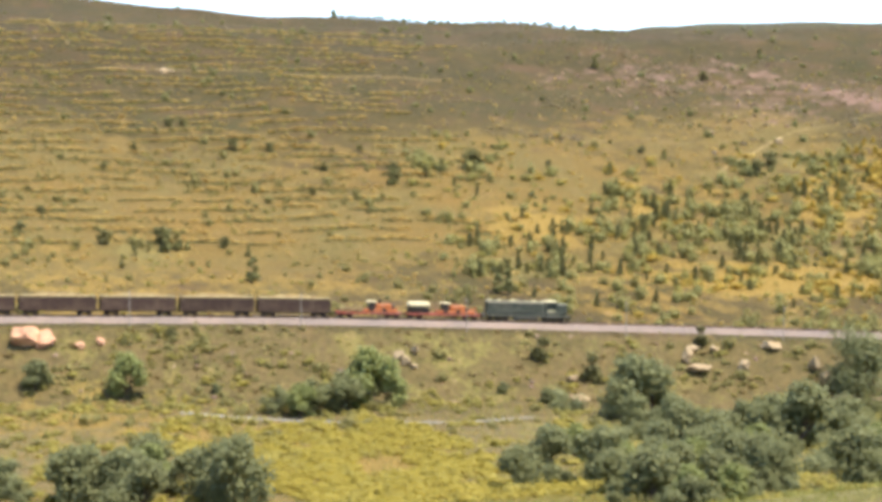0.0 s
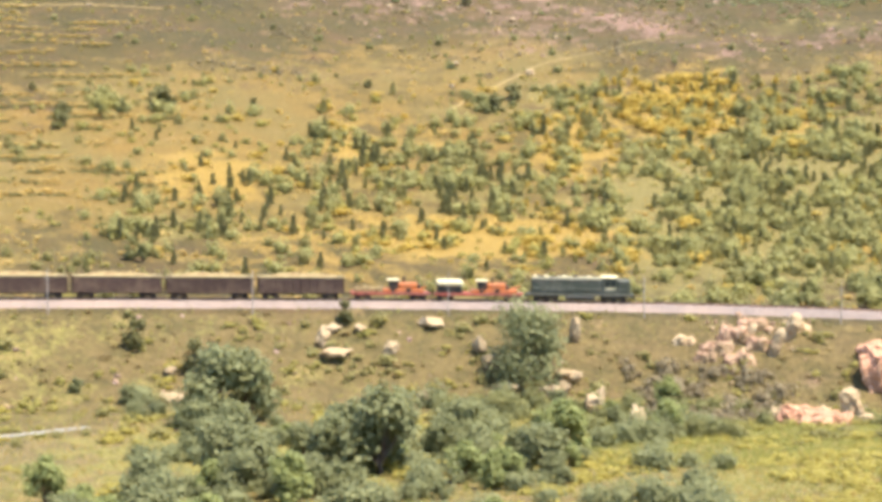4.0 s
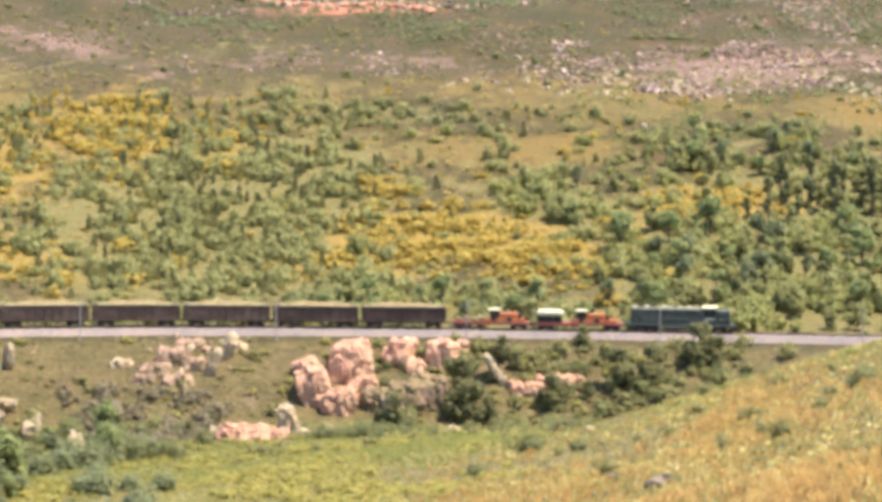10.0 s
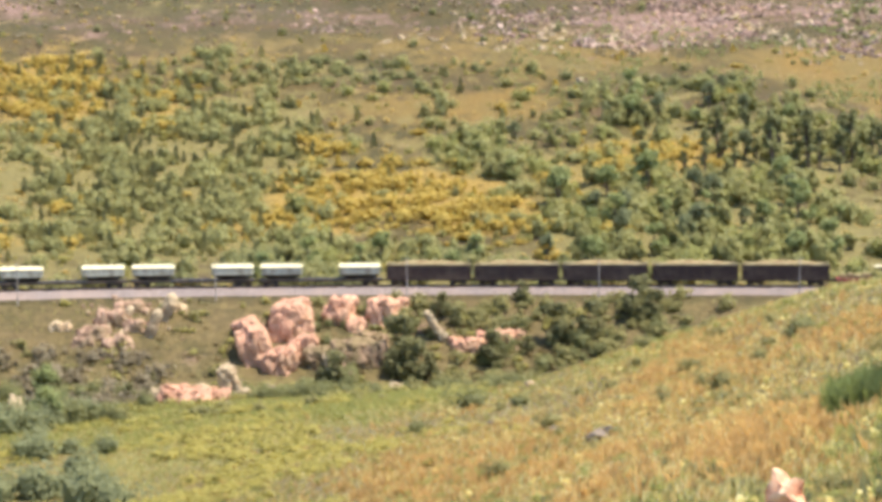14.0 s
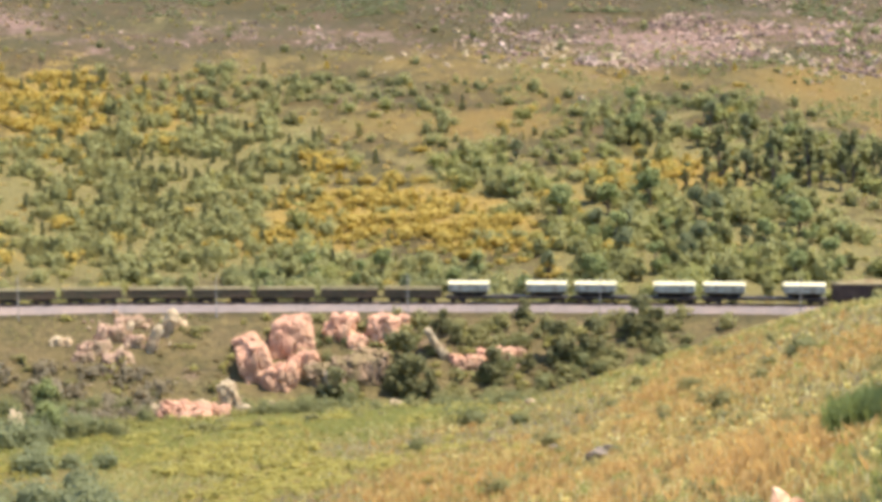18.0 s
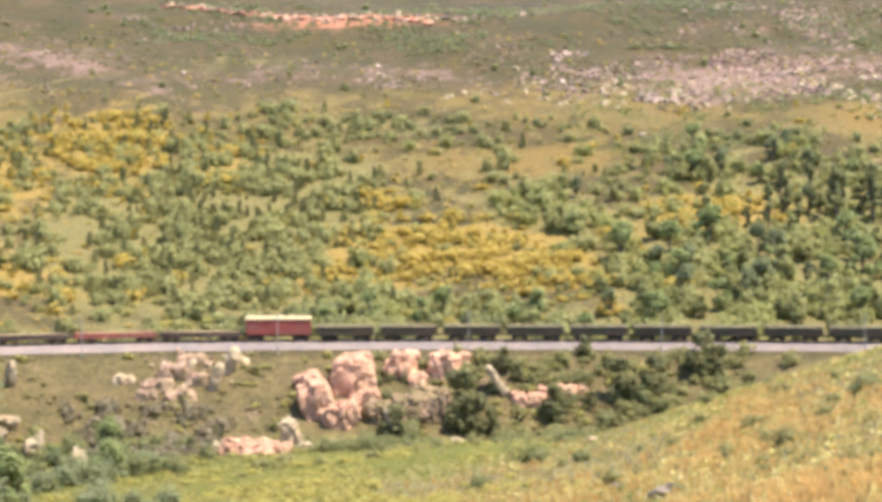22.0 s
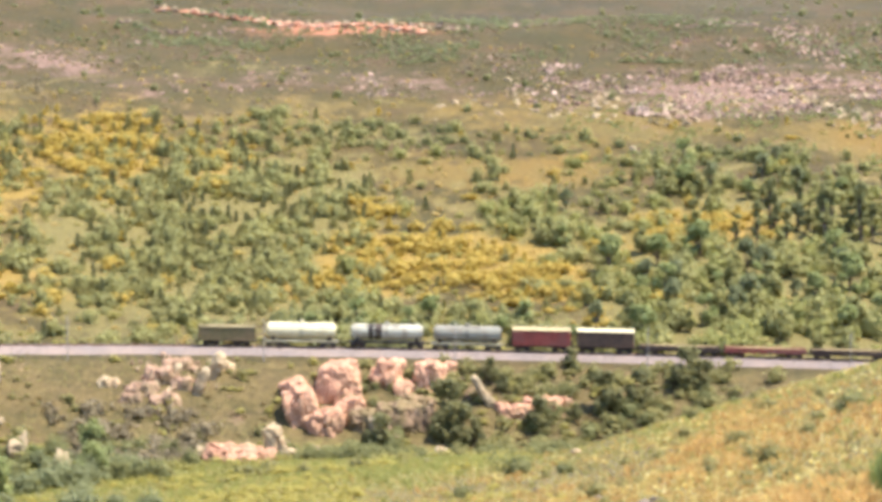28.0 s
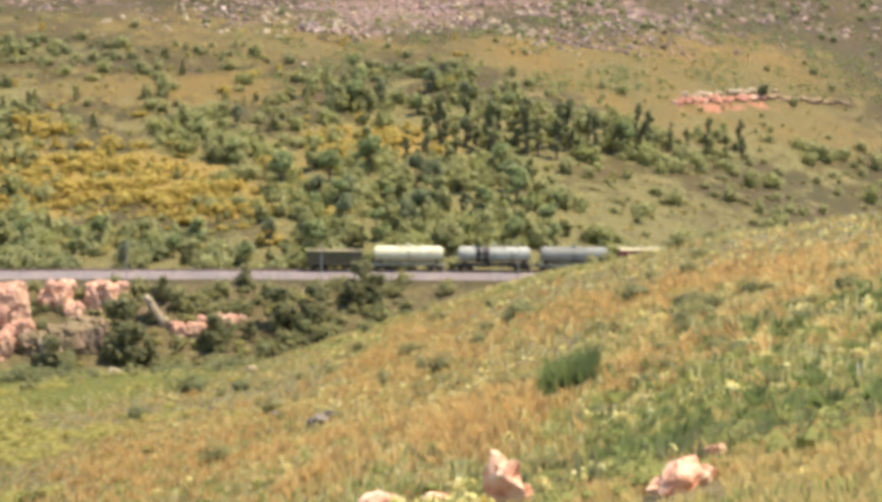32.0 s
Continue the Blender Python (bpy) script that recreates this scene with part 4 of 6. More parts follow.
def tank_car(L, paint, label, sill, stained=False):
    c = car("tank_wagon", label, "rail wagon", "tank wagons")
    a, rad, zc = L / 2, 1.32, 2.75
    part("underframe", block(-a, a, -0.55, 0.55, 0.8, 1.12, 0.05), STEEL, c)
    for s in (-1, 1):
        part("side_sill", block(-a, a, *sorted((s * 1.15, s * 1.3)), 0.95, 1.15, 0.02), sill, c)
    shell = part("tank_shell", tube(rad, L - 0.9, "X", (0, 0, zc), 28, rim=0.3), paint, c)
    part("dome", tube(0.45, 0.5, "Z", (0, 0, zc + rad + 0.12), 16, rim=0.08), paint, shell)
    part("walkway", block(-2.2, 2.2, -0.75, -0.5, zc + rad - 0.22, zc + rad - 0.16, 0.01), STEEL, shell)
    if stained:
        part("spill_stain", tube(rad + 0.015, 2.3, "X", (-2.0, 0, zc), 28), STEEL, shell, "dark spill down the tank side")
    for x in (-a + 1.2, -a * 0.33, a * 0.33, a - 1.2):
        bm = tube(rad + 0.03, 0.14, "X", (x, 0, zc), 28)
        part("strap", bm, paint, shell)
    for x in (-a + 1.5, a - 1.5):
        part("saddle", block(x - 0.3, x + 0.3, -1.0, 1.0, 1.1, 1.9, 0.06), STEEL, c)
    for s in (-1, 1):
        ladder(c, -0.2, 0.2, s * 1.36 - 0.02, s * 1.36 + 0.02, [1.3 + 0.34 * k for k in range(7)], "x")
    bm = bmesh.new()
    for s in (-1, 1):
        tube(0.025, L - 0.6, "X", (0, s * 1.34, 2.3), 6, bm)
    part("handrail", bm, GREY_PAINT, c)
    bogie(c, -a + 1.7)
    bogie(c, a - 1.7)
    couplers(c, -a, a)
    return c


TRAIN = []                                    # cars, and how far the middle of each runs behind the nose


def couple(c, front, rear):
    TRAIN.append((c, (front + rear) / 2))
    return c


REST = Matrix.Identity(4)
couple(locomotive(), 0, 18)
couple(machine_wagon(14.8, True, "flat wagon with an orange track machine and cream-roofed cabin"), 18.2, 33.4)
couple(machine_wagon(12.9, False, "flat wagon with an orange track machine and crates"), 33.8, 47.2)
first = couple(gondola(14.05), 47.8, 62.65)
for i in range(1, 5):
    couple(copy_thing(first, REST), 47.8 + 14.85 * i, 62.65 + 14.85 * i)
first = couple(twin_silo_wagon(20.5), 122.1, 143.4)
for i in (1, 2):
    couple(copy_thing(first, REST), 122.1 + 21.3 * i, 143.4 + 21.3 * i)
first = couple(gondola(9.5, 2.35, "dark olive-brown low gondola wagon with a flat load", "low gondola wagons", 1.15, 0.12, "low_gondola_wagon", 3, CAR_OLIVE), 186.0, 196.66)
for i in range(1, 10):
    couple(copy_thing(first, REST), 186.0 + 10.66 * i, 196.66 + 10.66 * i)
couple(boxcar(10.9, RED_PAINT, "oxide red boxcar with a sunlit cream roof"), 292.6, 304.4)
couple(low_flat(13.3, "low brown wagon with short drop sides", 0), 304.4, 318.4)
couple(low_flat(13.3, "low oxide red wagon with short drop sides", 1), 318.4, 332.4)
couple(low_flat(13.3, "low brown wagon with a shallow tan load", 2), 332.4, 346.4)
couple(boxcar(9.6, BOX_BROWN, "faded brown boxcar with a sunlit cream roof", WHITE), 346.4, 356.9)
couple(boxcar(9.8, RED_PAINT, "bright oxide red boxcar with a roof coloured as sunlit"), 356.9, 367.9)
couple(tank_car(12.2, GREY_PAINT, "grey-green tank wagon with a white sill", WHITE), 368.4, 381.4)
couple(tank_car(13.0, CREAM_PAINT, "dirty cream tank wagon stained by a dark spill", STEEL, True), 381.4, 395.4)
couple(tank_car(12.4, WHITE, "cream-white tank wagon with a white sill", WHITE), 396.2, 409.4)
couple(gondola(9.2, 3.2, "short olive-brown hopper wagon at the end of the train", "end wagons", 1.1, 0.3, "hopper_wagon", 5, HOPPER_OLIVE), 410.0, 420.4)


# ---- plants and stones ----
def hits(az, r):
    x, y = spot(az, r)
    return np.stack([x, y, ground_z(x, y)], -1)


def lump(g, detail):
    """A lumpy closed shape: verts and triangles."""
    bm = bmesh.new()
    bmesh.ops.create_icosphere(bm, subdivisions=detail, radius=1.0)
    v = np.array([p.co[:] for p in bm.verts])
    f = np.array([[p.index for p in q.verts] for q in bm.faces])
    bm.free()
    d = g.normal(size=(5, 3))
    for k in range(5):
        v *= (1 + 0.1 * np.sin(3.1 * v @ d[k] + g.uniform(0, 6)))[:, None]
    return v, f


def shrub_shape(g, leaves=64, size=0.34):
    """Leaves round a lumpy core; radius about 1, standing on z = 0."""
    cv, cf = lump(g, 1)
    cv = cv * 0.66
    cv[:, 2] = np.maximum(cv[:, 2] + 0.55, 0.0)
    lobes = g.normal(size=(4, 3)) * (0.42, 0.42, 0.3)
    d = g.normal(size=(leaves, 3))
    d /= np.linalg.norm(d, axis=1)[:, None]
    p = lobes[g.integers(0, 4, leaves)] + d * g.uniform(0.5, 0.82, (leaves, 1))
    p[:, 2] = np.abs(p[:, 2] + 0.6)
    d = d * 0.8 + (0, 0, 0.55)
    d /= np.linalg.norm(d, axis=1)[:, None]
    u = np.cross(d + g.normal(0, 0.5, (leaves, 3)), g.normal(size=(leaves, 3)))
    u /= np.linalg.norm(u, axis=1)[:, None] + 1e-6
    w = np.cross(d, u)
    w /= np.linalg.norm(w, axis=1)[:, None] + 1e-6
    s = size * g.uniform(0.6, 1.25, (leaves, 1))
    lv = np.stack([p - u * s * 0.55, p + u * s * 0.55, p + w * s + d * s * 0.2, p - w * s * 0.5 + d * 0.1 * s], 1).reshape(-1, 3)
    k = np.arange(leaves)[:, None] * 4 + len(cv)
    lf = np.concatenate([k + [0, 1, 2], k + [1, 0, 3]])
    return np.vstack([cv, lv]), np.vstack([cf, lf])


def spire_shape(g, leaves=110, size=0.62):
    """A slim upright sapling of unit height and radius: leaves thinning to a tip round a bare stem."""
    z = g.uniform(0.08, 1.0, leaves) ** 0.9
    a = g.uniform(0, 6.28, leaves)
    rad = np.sqrt(np.clip(1.02 - z, 0, 1)) * g.uniform(0.25, 1.0, leaves)
    p = np.stack([np.cos(a) * rad, np.sin(a) * rad, z], 1)
    s = size * g.uniform(0.5, 1.2, (leaves, 1))
    u = np.stack([-np.sin(a + g.normal(0, 0.6, leaves)), np.cos(a), np.zeros(leaves)], 1)
    w = np.stack([0.3 * np.cos(a), 0.3 * np.sin(a), np.full(leaves, 0.22)], 1)
    lv = np.stack([p - u * s * 0.6, p - w * s * 0.5, p + u * s * 0.6, p + w * s], 1).reshape(-1, 3)
    k = np.arange(leaves)[:, None] * 4
    stem = np.array([(0.12, 0, 0), (-0.06, 0.1, 0), (-0.06, -0.1, 0), (0, 0, 0.9)])
    f = np.concatenate([k + [0, 1, 2], k + [0, 2, 3]])
    return np.vstack([lv, stem]), np.vstack([f, 4 * leaves + np.array([(0, 1, 3), (1, 2, 3), (2, 0, 3)])])


def tuft_shape(g, blades=11, lean=0.5):
    """A few bent grass blades, one metre high."""
    a = g.uniform(0, 6.28, blades)
    b = g.uniform(0, 0.22, blades)
    base = np.stack([np.cos(a) * b, np.sin(a) * b, np.zeros(blades)], 1)
    out = np.stack([np.cos(a), np.sin(a), np.zeros(blades)], 1)
    side = np.stack([-np.sin(a + 0.6), np.cos(a + 0.6), np.zeros(blades)], 1) * 0.03
    tip = base + out * g.uniform(0.1, lean, (blades, 1)) + np.array([0, 0, 1]) * g.uniform(0.5, 1.0, (blades, 1))
    midp = base + (tip - base) * 0.55 + np.array([0, 0, 0.08])
    v = np.stack([base - side, base + side, midp + side * 1.3, midp - side * 1.3, tip], 1).reshape(-1, 3)
    k = np.arange(blades)[:, None] * 5
    return v, np.concatenate([k + [0, 1, 2], k + [0, 2, 3], k + [3, 2, 4]])


def rock_shape(g, detail=2):
    """A broken block: flat faces cut from a lump, with a cracked and pitted skin."""
    v, f = lump(g, detail)
    for _ in range(14):
        d = g.normal(size=3) * (1, 1, 0.7)
        d /= np.linalg.norm(d)
        h = v @ d
        v -= np.clip(h - g.uniform(0.42, 0.8), 0, None)[:, None] * d * 0.95
    d = g.normal(size=(3, 3)) * 4
    for k in range(3):
        v *= (1 + 0.05 * np.sin(v @ d[k] * 1.7 + k))[:, None]
    v += g.normal(0, 0.02, v.shape)
    return v / np.abs(v).max(0), f


def scatter(name, shapes, pts, wide, high, material, label, category, seed, sink=0.05):
    """Many plants or stones as one mesh; wide and high: sizes for each."""
    g = np.random.default_rng(seed)
    pick, turn = g.integers(0, len(shapes), len(pts)), g.uniform(0, 6.28, len(pts))
    V, Fc, base = [], [], 0
    for k, (v, f) in enumerate(shapes):
        i = np.nonzero(pick == k)[0]
        if not len(i):
            continue
        c, s = np.cos(turn[i])[:, None], np.sin(turn[i])[:, None]
        x = (v[None, :, 0] * c - v[None, :, 1] * s) * wide[i, None] + pts[i, 0, None]
        y = (v[None, :, 0] * s + v[None, :, 1] * c) * wide[i, None] + pts[i, 1, None]
        z = v[None, :, 2] * high[i, None] + pts[i, 2, None] - sink * high[i, None]
        V.append(np.stack([x, y, z], -1).reshape(-1, 3))
        Fc.append((f[None] + (np.arange(len(i)) * len(v))[:, None, None] + base).reshape(-1, 3))
        base += len(i) * len(v)
    return thing(name, mesh_from(name, np.vstack(V), np.vstack(Fc), material), label, category, kind="stuff")


G = np.random.default_rng(21)
SHRUBS = [shrub_shape(G) for _ in range(10)]
SMALL = [shrub_shape(G, 26, 0.5) for _ in range(8)]
BUSHY = [shrub_shape(G, 420, 0.145) for _ in range(6)]
SPIRES = [spire_shape(G) for _ in range(8)]
TUFTS = [tuft_shape(G) for _ in range(10)]
RUSHES = [tuft_shape(G, 60, 0.45) for _ in range(5)]
STALKS = [tuft_shape(G, 4, 0.25) for _ in range(6)]
ROCKS = [rock_shape(G) for _ in range(7)]
# lighter shapes for what is only seen from afar
GF = np.random.default_rng(5)
FAR_TUFTS = [tuft_shape(GF, 5) for _ in range(8)]
TINY = [shrub_shape(GF, 10, 0.8) for _ in range(8)]
FAR_CLUMPS = [shrub_shape(GF, 42, 0.36) for _ in range(6)]


def field(n, az0, az1, s0, s1, bias=1.0):
    """Points beyond the railway between two bearings and two distances from it."""
    az = G.uniform(az0, az1, n)
    s = s0 + (s1 - s0) * G.uniform(0, 1, n) ** bias
    az += 1.1 * np.sin(s * 0.09 + az) + G.normal(0, 0.9, n)
    s += G.normal(0, 0.06 * (s1 - s0), n) + 6 * np.sin(az * 0.8)
    return az, track_r(az) + np.where(s < s0, s0 + 0.3 * (s0 - s), s)


def thin(az, r, scale, lo):
    """Keeps the points of natural-looking drifts."""
    x, y = spot(az, r)
    v = np.array([noise.noise(Vector((a / scale, b / scale, 3.7))) for a, b in zip(x, y)])
    keep = v > lo
    return az[keep], r[keep]


def sow(n, az0, az1, s0, s1, table, floor=0.04, gain=1.0, scale=9.0, lo=-0.12):
    """Points beyond the railway, thick where the drifts of a table are strong."""
    az, s = G.uniform(az0, az1, n), G.uniform(s0, s1, n)
    keep = G.uniform(0, 1, n) < floor + gain * drifts(table, az, s)
    az, r = az[keep], track_r(az[keep]) + s[keep]
    return thin(az, r, scale, lo)


def sizes(n, lo, hi):
    return lo + (hi - lo) * G.uniform(0, 1, n) ** 1.6


def stem_mesh():
    """A thin tapered stem for a plant one unit wide and high."""
    bm = bmesh.new()
    bmesh.ops.create_cone(bm, segments=6, radius1=0.06, radius2=0.015, depth=0.8, matrix=Matrix.Translation((0, 0, 0.38)))
    me = bpy.data.meshes.new("stem")
    bm.to_mesh(me)
    bm.free()
    me.materials.append(BARK)
    return me


def spread(name, shapes, az, r, w, h, material, label, category, seed, single="", most=100, stem=False, every=1):
    """single: the name of each plant where the first of them stand as things of their own."""
    n = len(az)
    wide = sizes(n, *w)
    if single:
        pts = hits(az, r)
        meshes = [mesh_from(single, v, f, material) for v, f in shapes]
        stem_data = stem_mesh() if stem else None
        for i in range(min(n, most)):
            ob = thing(single, None if stem else meshes[i % len(meshes)], label, category, name.replace("_", " "))
            if stem:
                for piece, data in (("stem", stem_data), ("crown", meshes[i % len(meshes)])):
                    new(piece, data).parent = ob
            hi = wide[i] * G.uniform(h[0], h[1])
            ob.matrix_basis = Matrix.LocRotScale(pts[i] - (0, 0, 0.05 * hi), Euler((0, 0, G.uniform(0, 6.28))), (wide[i], wide[i], hi))
        az, r, wide = az[most:], r[most:], wide[most:]
        n = len(az)
        if n == 0:
            return
    high = wide * G.uniform(h[0], h[1], n)
    scatter(name, shapes, hits(az[::every], r[::every]), wide[::every], high[::every], material, label, category, seed)


# beyond the railway: scrub in drifts
spread("sage_scrub", SHRUBS, *sow(8200, -31, 5, 7, 175, SAGE, 0.06, 0.8), (0.7, 2.0), (0.8, 1.5), LEAF_SAGE, "grey-green rounded bushes crowding the hillside", "shrub", 1)
spread("olive_scrub", SHRUBS, *sow(2600, -31, 5, 7, 175, SAGE, 0.06, 0.7), (0.6, 1.7), (0.8, 1.6), LEAF_OLIVE, "olive-green scrub in drifts over the golden slope", "shrub", 2)
spread("pale_scrub", SHRUBS, *sow(4200, -31, 12, 7, 175, SAGE + GOLD, 0.10, 0.4), (0.5, 1.5), (0.6, 1.1), LEAF_PALE, "pale yellow-green scrub on the hillside", "shrub", 20)
spread("slender_saplings", SPIRES, *sow(1100, -20, 3, 14, 165, SAGE + UPRIGHT, 0.03, 0.45, 8, -0.05), (0.6, 1.0), (3.0, 5.0), LEAF_DEEP, "slender dark saplings standing among scrub", "tree", 3, "sapling", 150, True)
spread("dark_saplings", SPIRES, *sow(620, -30, -17, 26, 128, SAGE + UPRIGHT, 0.05, 0.6, 8, -0.1), (0.6, 1.0), (3.0, 5.0), LEAF_DEEP, "dark slender saplings and bushes on golden grass", "tree", 4, "sapling", 150, True)
spread("olive_saplings", SPIRES, *sow(1500, -24, 4, 30, 172, SAGE + UPRIGHT, 0.05, 0.55, 7, -0.1), (0.6, 1.2), (1.7, 3.2), LEAF_OLIVE, "upright olive bushes crowding the hillside", "shrub", 23)
spread("golden_spires", SPIRES, *sow(1500, -17, 10, 45, 178, UPRIGHT + GOLD, 0.03, 0.7, 7, -0.1), (0.7, 1.2), (1.3, 2.4), LEAF_GOLD, "upright golden flowering bushes", "shrub", 24)
spread("golden_broom", SHRUBS, *sow(4300, -14, 12, 20, 175, GOLD, 0.01, 0.8, 8, -0.22), (0.9, 2.6), (0.45, 0.85), LEAF_GOLD, "bright golden flowering broom in dense drifts", "shrub", 6, "broom_bush")
spread("golden_scrub", SHRUBS, *sow(2300, -30, -10, 20, 175, GOLD, 0.03, 0.45), (0.7, 2.0), (0.4, 0.8), LEAF_GOLD, "golden flowering scrub scattered over the slope", "shrub", 7)
spread("grey_thicket", SHRUBS, *sow(1900, -6, 25, 8, 150, WOODS, 0.02, 0.8), (0.9, 2.4), (0.9, 1.6), LEAF_SAGE, "dull grey-green thicket filling the hollow", "shrub", 8)
spread("green_thicket", SHRUBS, *sow(3200, -6, 25, 8, 150, WOODS, 0.05, 0.8), (0.8, 2.3), (0.9, 1.5), LEAF_GREEN, "fresh green bushes among the grey thicket", "shrub", 9)
spread("pale_thicket", SHRUBS, *sow(2600, 2, 25, 10, 150, WOODS, 0.08, 0.6), (0.8, 2.3), (0.7, 1.2), LEAF_SAGE, "pale grey-green bushes among the green thicket", "shrub", 19)
spread("upper_scrub", SHRUBS, *sow(2600, -20, 13, 130, 182, BELT, 0.01, 0.9), (0.6, 1.6), (0.7, 1.2), LEAF_DARK, "dark scrub belt along the upper slope", "shrub", 11)
az, r = thin(*field(300, -8, 4, 8, 30), 9, -0.1)
spread("trackside_bushes", SHRUBS, az, r, (0.8, 2.0), (0.8, 1.3), LEAF_DARK, "green bushes along the far side of the railway", "shrub", 10)
az, r = field(360, -52, -10, 150, 420)
spread("heath_bushes", SMALL, az, r, (0.5, 1.5), (0.7, 1.2), LEAF_DARK, "small dark bushes dotted over the upper heath", "shrub", 13)
az, r = field(240, -10, 26, 150, 420)
spread("hilltop_bushes", SMALL, az, r, (0.5, 1.6), (0.7, 1.2), LEAF_DARK, "small dark bushes dotted over the stony hilltop", "shrub", 14)
az, r = thin(*field(5200, -12, 15, 236, 330), 22, 0.0)
spread("green_heath", TINY, az, r, (0.35, 1.0), (0.5, 0.9), LEAF_VALLEY, "grey-green heath in bands across the hilltop", "shrub", 25)
az, r = thin(*field(4200, -30, 14, 172, 300), 26, 0.08)
spread("brown_heath", TINY, az, r, (0.35, 0.9), (0.4, 0.8), DRY_BRUSH, "mauve-brown heath in patches on the upper slope", "shrub", 26)
az, r = thin(*field(3600, -54, -24, 60, 330), 30, 0.1)
spread("west_heath", TINY, az, r, (0.3, 0.8), (0.4, 0.8), LEAF_OLIVE, "dull green heath in patches on the terraced hill", "shrub", 27)
az, r = thin(*field(520, 15, 27, 14, 120), 10, 0.0)
spread("east_scrub", SHRUBS, az, r, (0.4, 1.4), (0.5, 1.0), LEAF_OLIVE, "olive scrub dotted over the eastern green field", "shrub", 28)
az, r = field(260, -54, -26, 14, 150)
spread("field_bushes", SHRUBS, az, r, (0.5, 1.5), (0.7, 1.3), LEAF_OLIVE, "scattered olive bushes on the western field", "shrub", 15)
az, r = field(3000, -56, 27, 8, 300, 1.2)
spread("hill_tussocks", TINY, az, r, (0.3, 0.8), (0.5, 0.9), LEAF_PALE, "pale tussocks over the hillside", "grass", 16)
az, r = field(2400, -56, 20, 8, 260, 1.2)
spread("dry_tussocks", TINY, az, r, (0.3, 0.8), (0.5, 0.9), GRASS_DRY, "dry golden tussocks over the hillside", "grass", 17)


def terraces():
    """Broken hedge rows along the old field terraces of the western hill."""
    P = []
    for k in range(30):
        s = 76 + 8.7 * k
        a = np.arange(-54, -25.5 - 0.08 * k - G.uniform(0, 6), 0.11)
        rr = track_r(a) + s + 1.3 * np.sin(a * 0.55 + k) + 0.7 * np.sin(a * 1.7 + 2 * k) + 0.3 * (a + 40)
        keep = np.sin(a * 0.9 + k * 1.7) + np.sin(a * 2.3 + k * 0.6) + G.uniform(-0.9, 0.9, len(a)) > -0.45
        P.append(hits(a[keep] + G.normal(0, 0.03, keep.sum()), rr[keep] + G.normal(0, 0.25, keep.sum())))
    P = np.vstack(P)
    w = sizes(len(P), 0.24, 0.6)
    scatter("terrace_hedges", TINY, P, w * 1.3, w * 0.85, LEAF_DEEP, "broken low hedges along old field terraces", "hedge", 18)
    P = P[G.permutation(len(P))[: len(P)]] + np.stack([np.zeros(len(P)), G.uniform(1.5, 4.5, len(P)), np.zeros(len(P))], 1)
    P[:, 2] = ground_z(P[:, 0], P[:, 1])
    w = sizes(len(P), 0.5, 1.1)
    scatter("terrace_straw", TINY, P, w * 1.4, w * 0.3, GRASS_DRY, "dry straw grass banks below the terrace hedges", "grass", 22)


terraces()

# this side of the railway: bank, valley floor and the near spur
def near_points(n, az0, az1, r0, r1, power=1.0):
    return G.uniform(az0, az1, n), r0 + (r1 - r0) * G.uniform(0, 1, n) ** power


NEAR_ROCKS = [(11.75, 31, 0.95, 1.3), (12.4, 31.5, 0.4, 0.45), (17.6, 21.6, 0.8, 0.85), (16.85, 22.2, 0.4, 0.35), (18.3, 22, 0.35, 0.35), (7.85, 39.5, 1.8, 0.75), (9.4, 38, 0.7, 0.4), (18.69, 28.8, 0.5, 0.4)]


def open_round(az, r):
    """Leaves the trodden strip in front of the near rocks free of tall grass."""
    k = np.ones(len(az), bool)
    for a, rr, w, _ in NEAR_ROCKS:
        k &= ~((np.abs(np.radians(az - a) * r) < 0.6 * w) & (r < rr + 0.5) & (r > rr - 3.2))
    return az[k], r[k]


def by_cover(az, r, which, floor=0.06):
    """Keeps points where the golden (0) or green (1) cover is strong."""
    v = cover_masks(az, r)[which]
    k = G.uniform(0, 1, len(az)) < floor + 1.1 * v
    return az[k], r[k]


def keep_near(az, r, margin):
    k = r < track_r(az) - margin
    return az[k], r[k]


az, r = keep_near(*thin(*near_points(800, -56, 8, 225, 345), 13, 0.05), 7)
spread("bank_scrub", SHRUBS, az, r, (0.5, 1.5), (0.6, 1.1), LEAF_OLIVE, "olive scrub on the railway bank", "shrub", 31)
az, r = keep_near(*thin(*near_points(4200, -54, 8, 255, 345), 12, 0.02), 6)
spread("bank_heath", TINY, az, r, (0.35, 1.0), (0.5, 0.9), LEAF_OLIVE, "low olive heath over the railway bank", "shrub", 48)
az, r = keep_near(*thin(*near_points(2000, -54, 8, 255, 345), 10, -0.05), 6)
spread("bank_straw", SMALL, az, r, (0.35, 0.8), (0.3, 0.6), GRASS_BROWN, "low brown grass over the railway bank", "grass", 49)
az, r = keep_near(*thin(*near_points(3000, -54, 8, 235, 345), 9, -0.05), 6)
spread("bank_tussocks", SMALL, az, r, (0.4, 1.1), (0.5, 0.9), LEAF_PALE, "pale tussocks on the railway bank", "grass", 32)
az, r = thin(*near_points(240, -30, -10, 150, 262), 11, -0.05)
spread("valley_bushes", BUSHY, az, r, (1.0, 2.8), (0.8, 1.1), LEAF_VALLEY, "dull green bushes crowding the valley floor", "shrub", 33)
az, r = thin(*near_points(190, -20, -9, 234, 264), 9, -0.1)
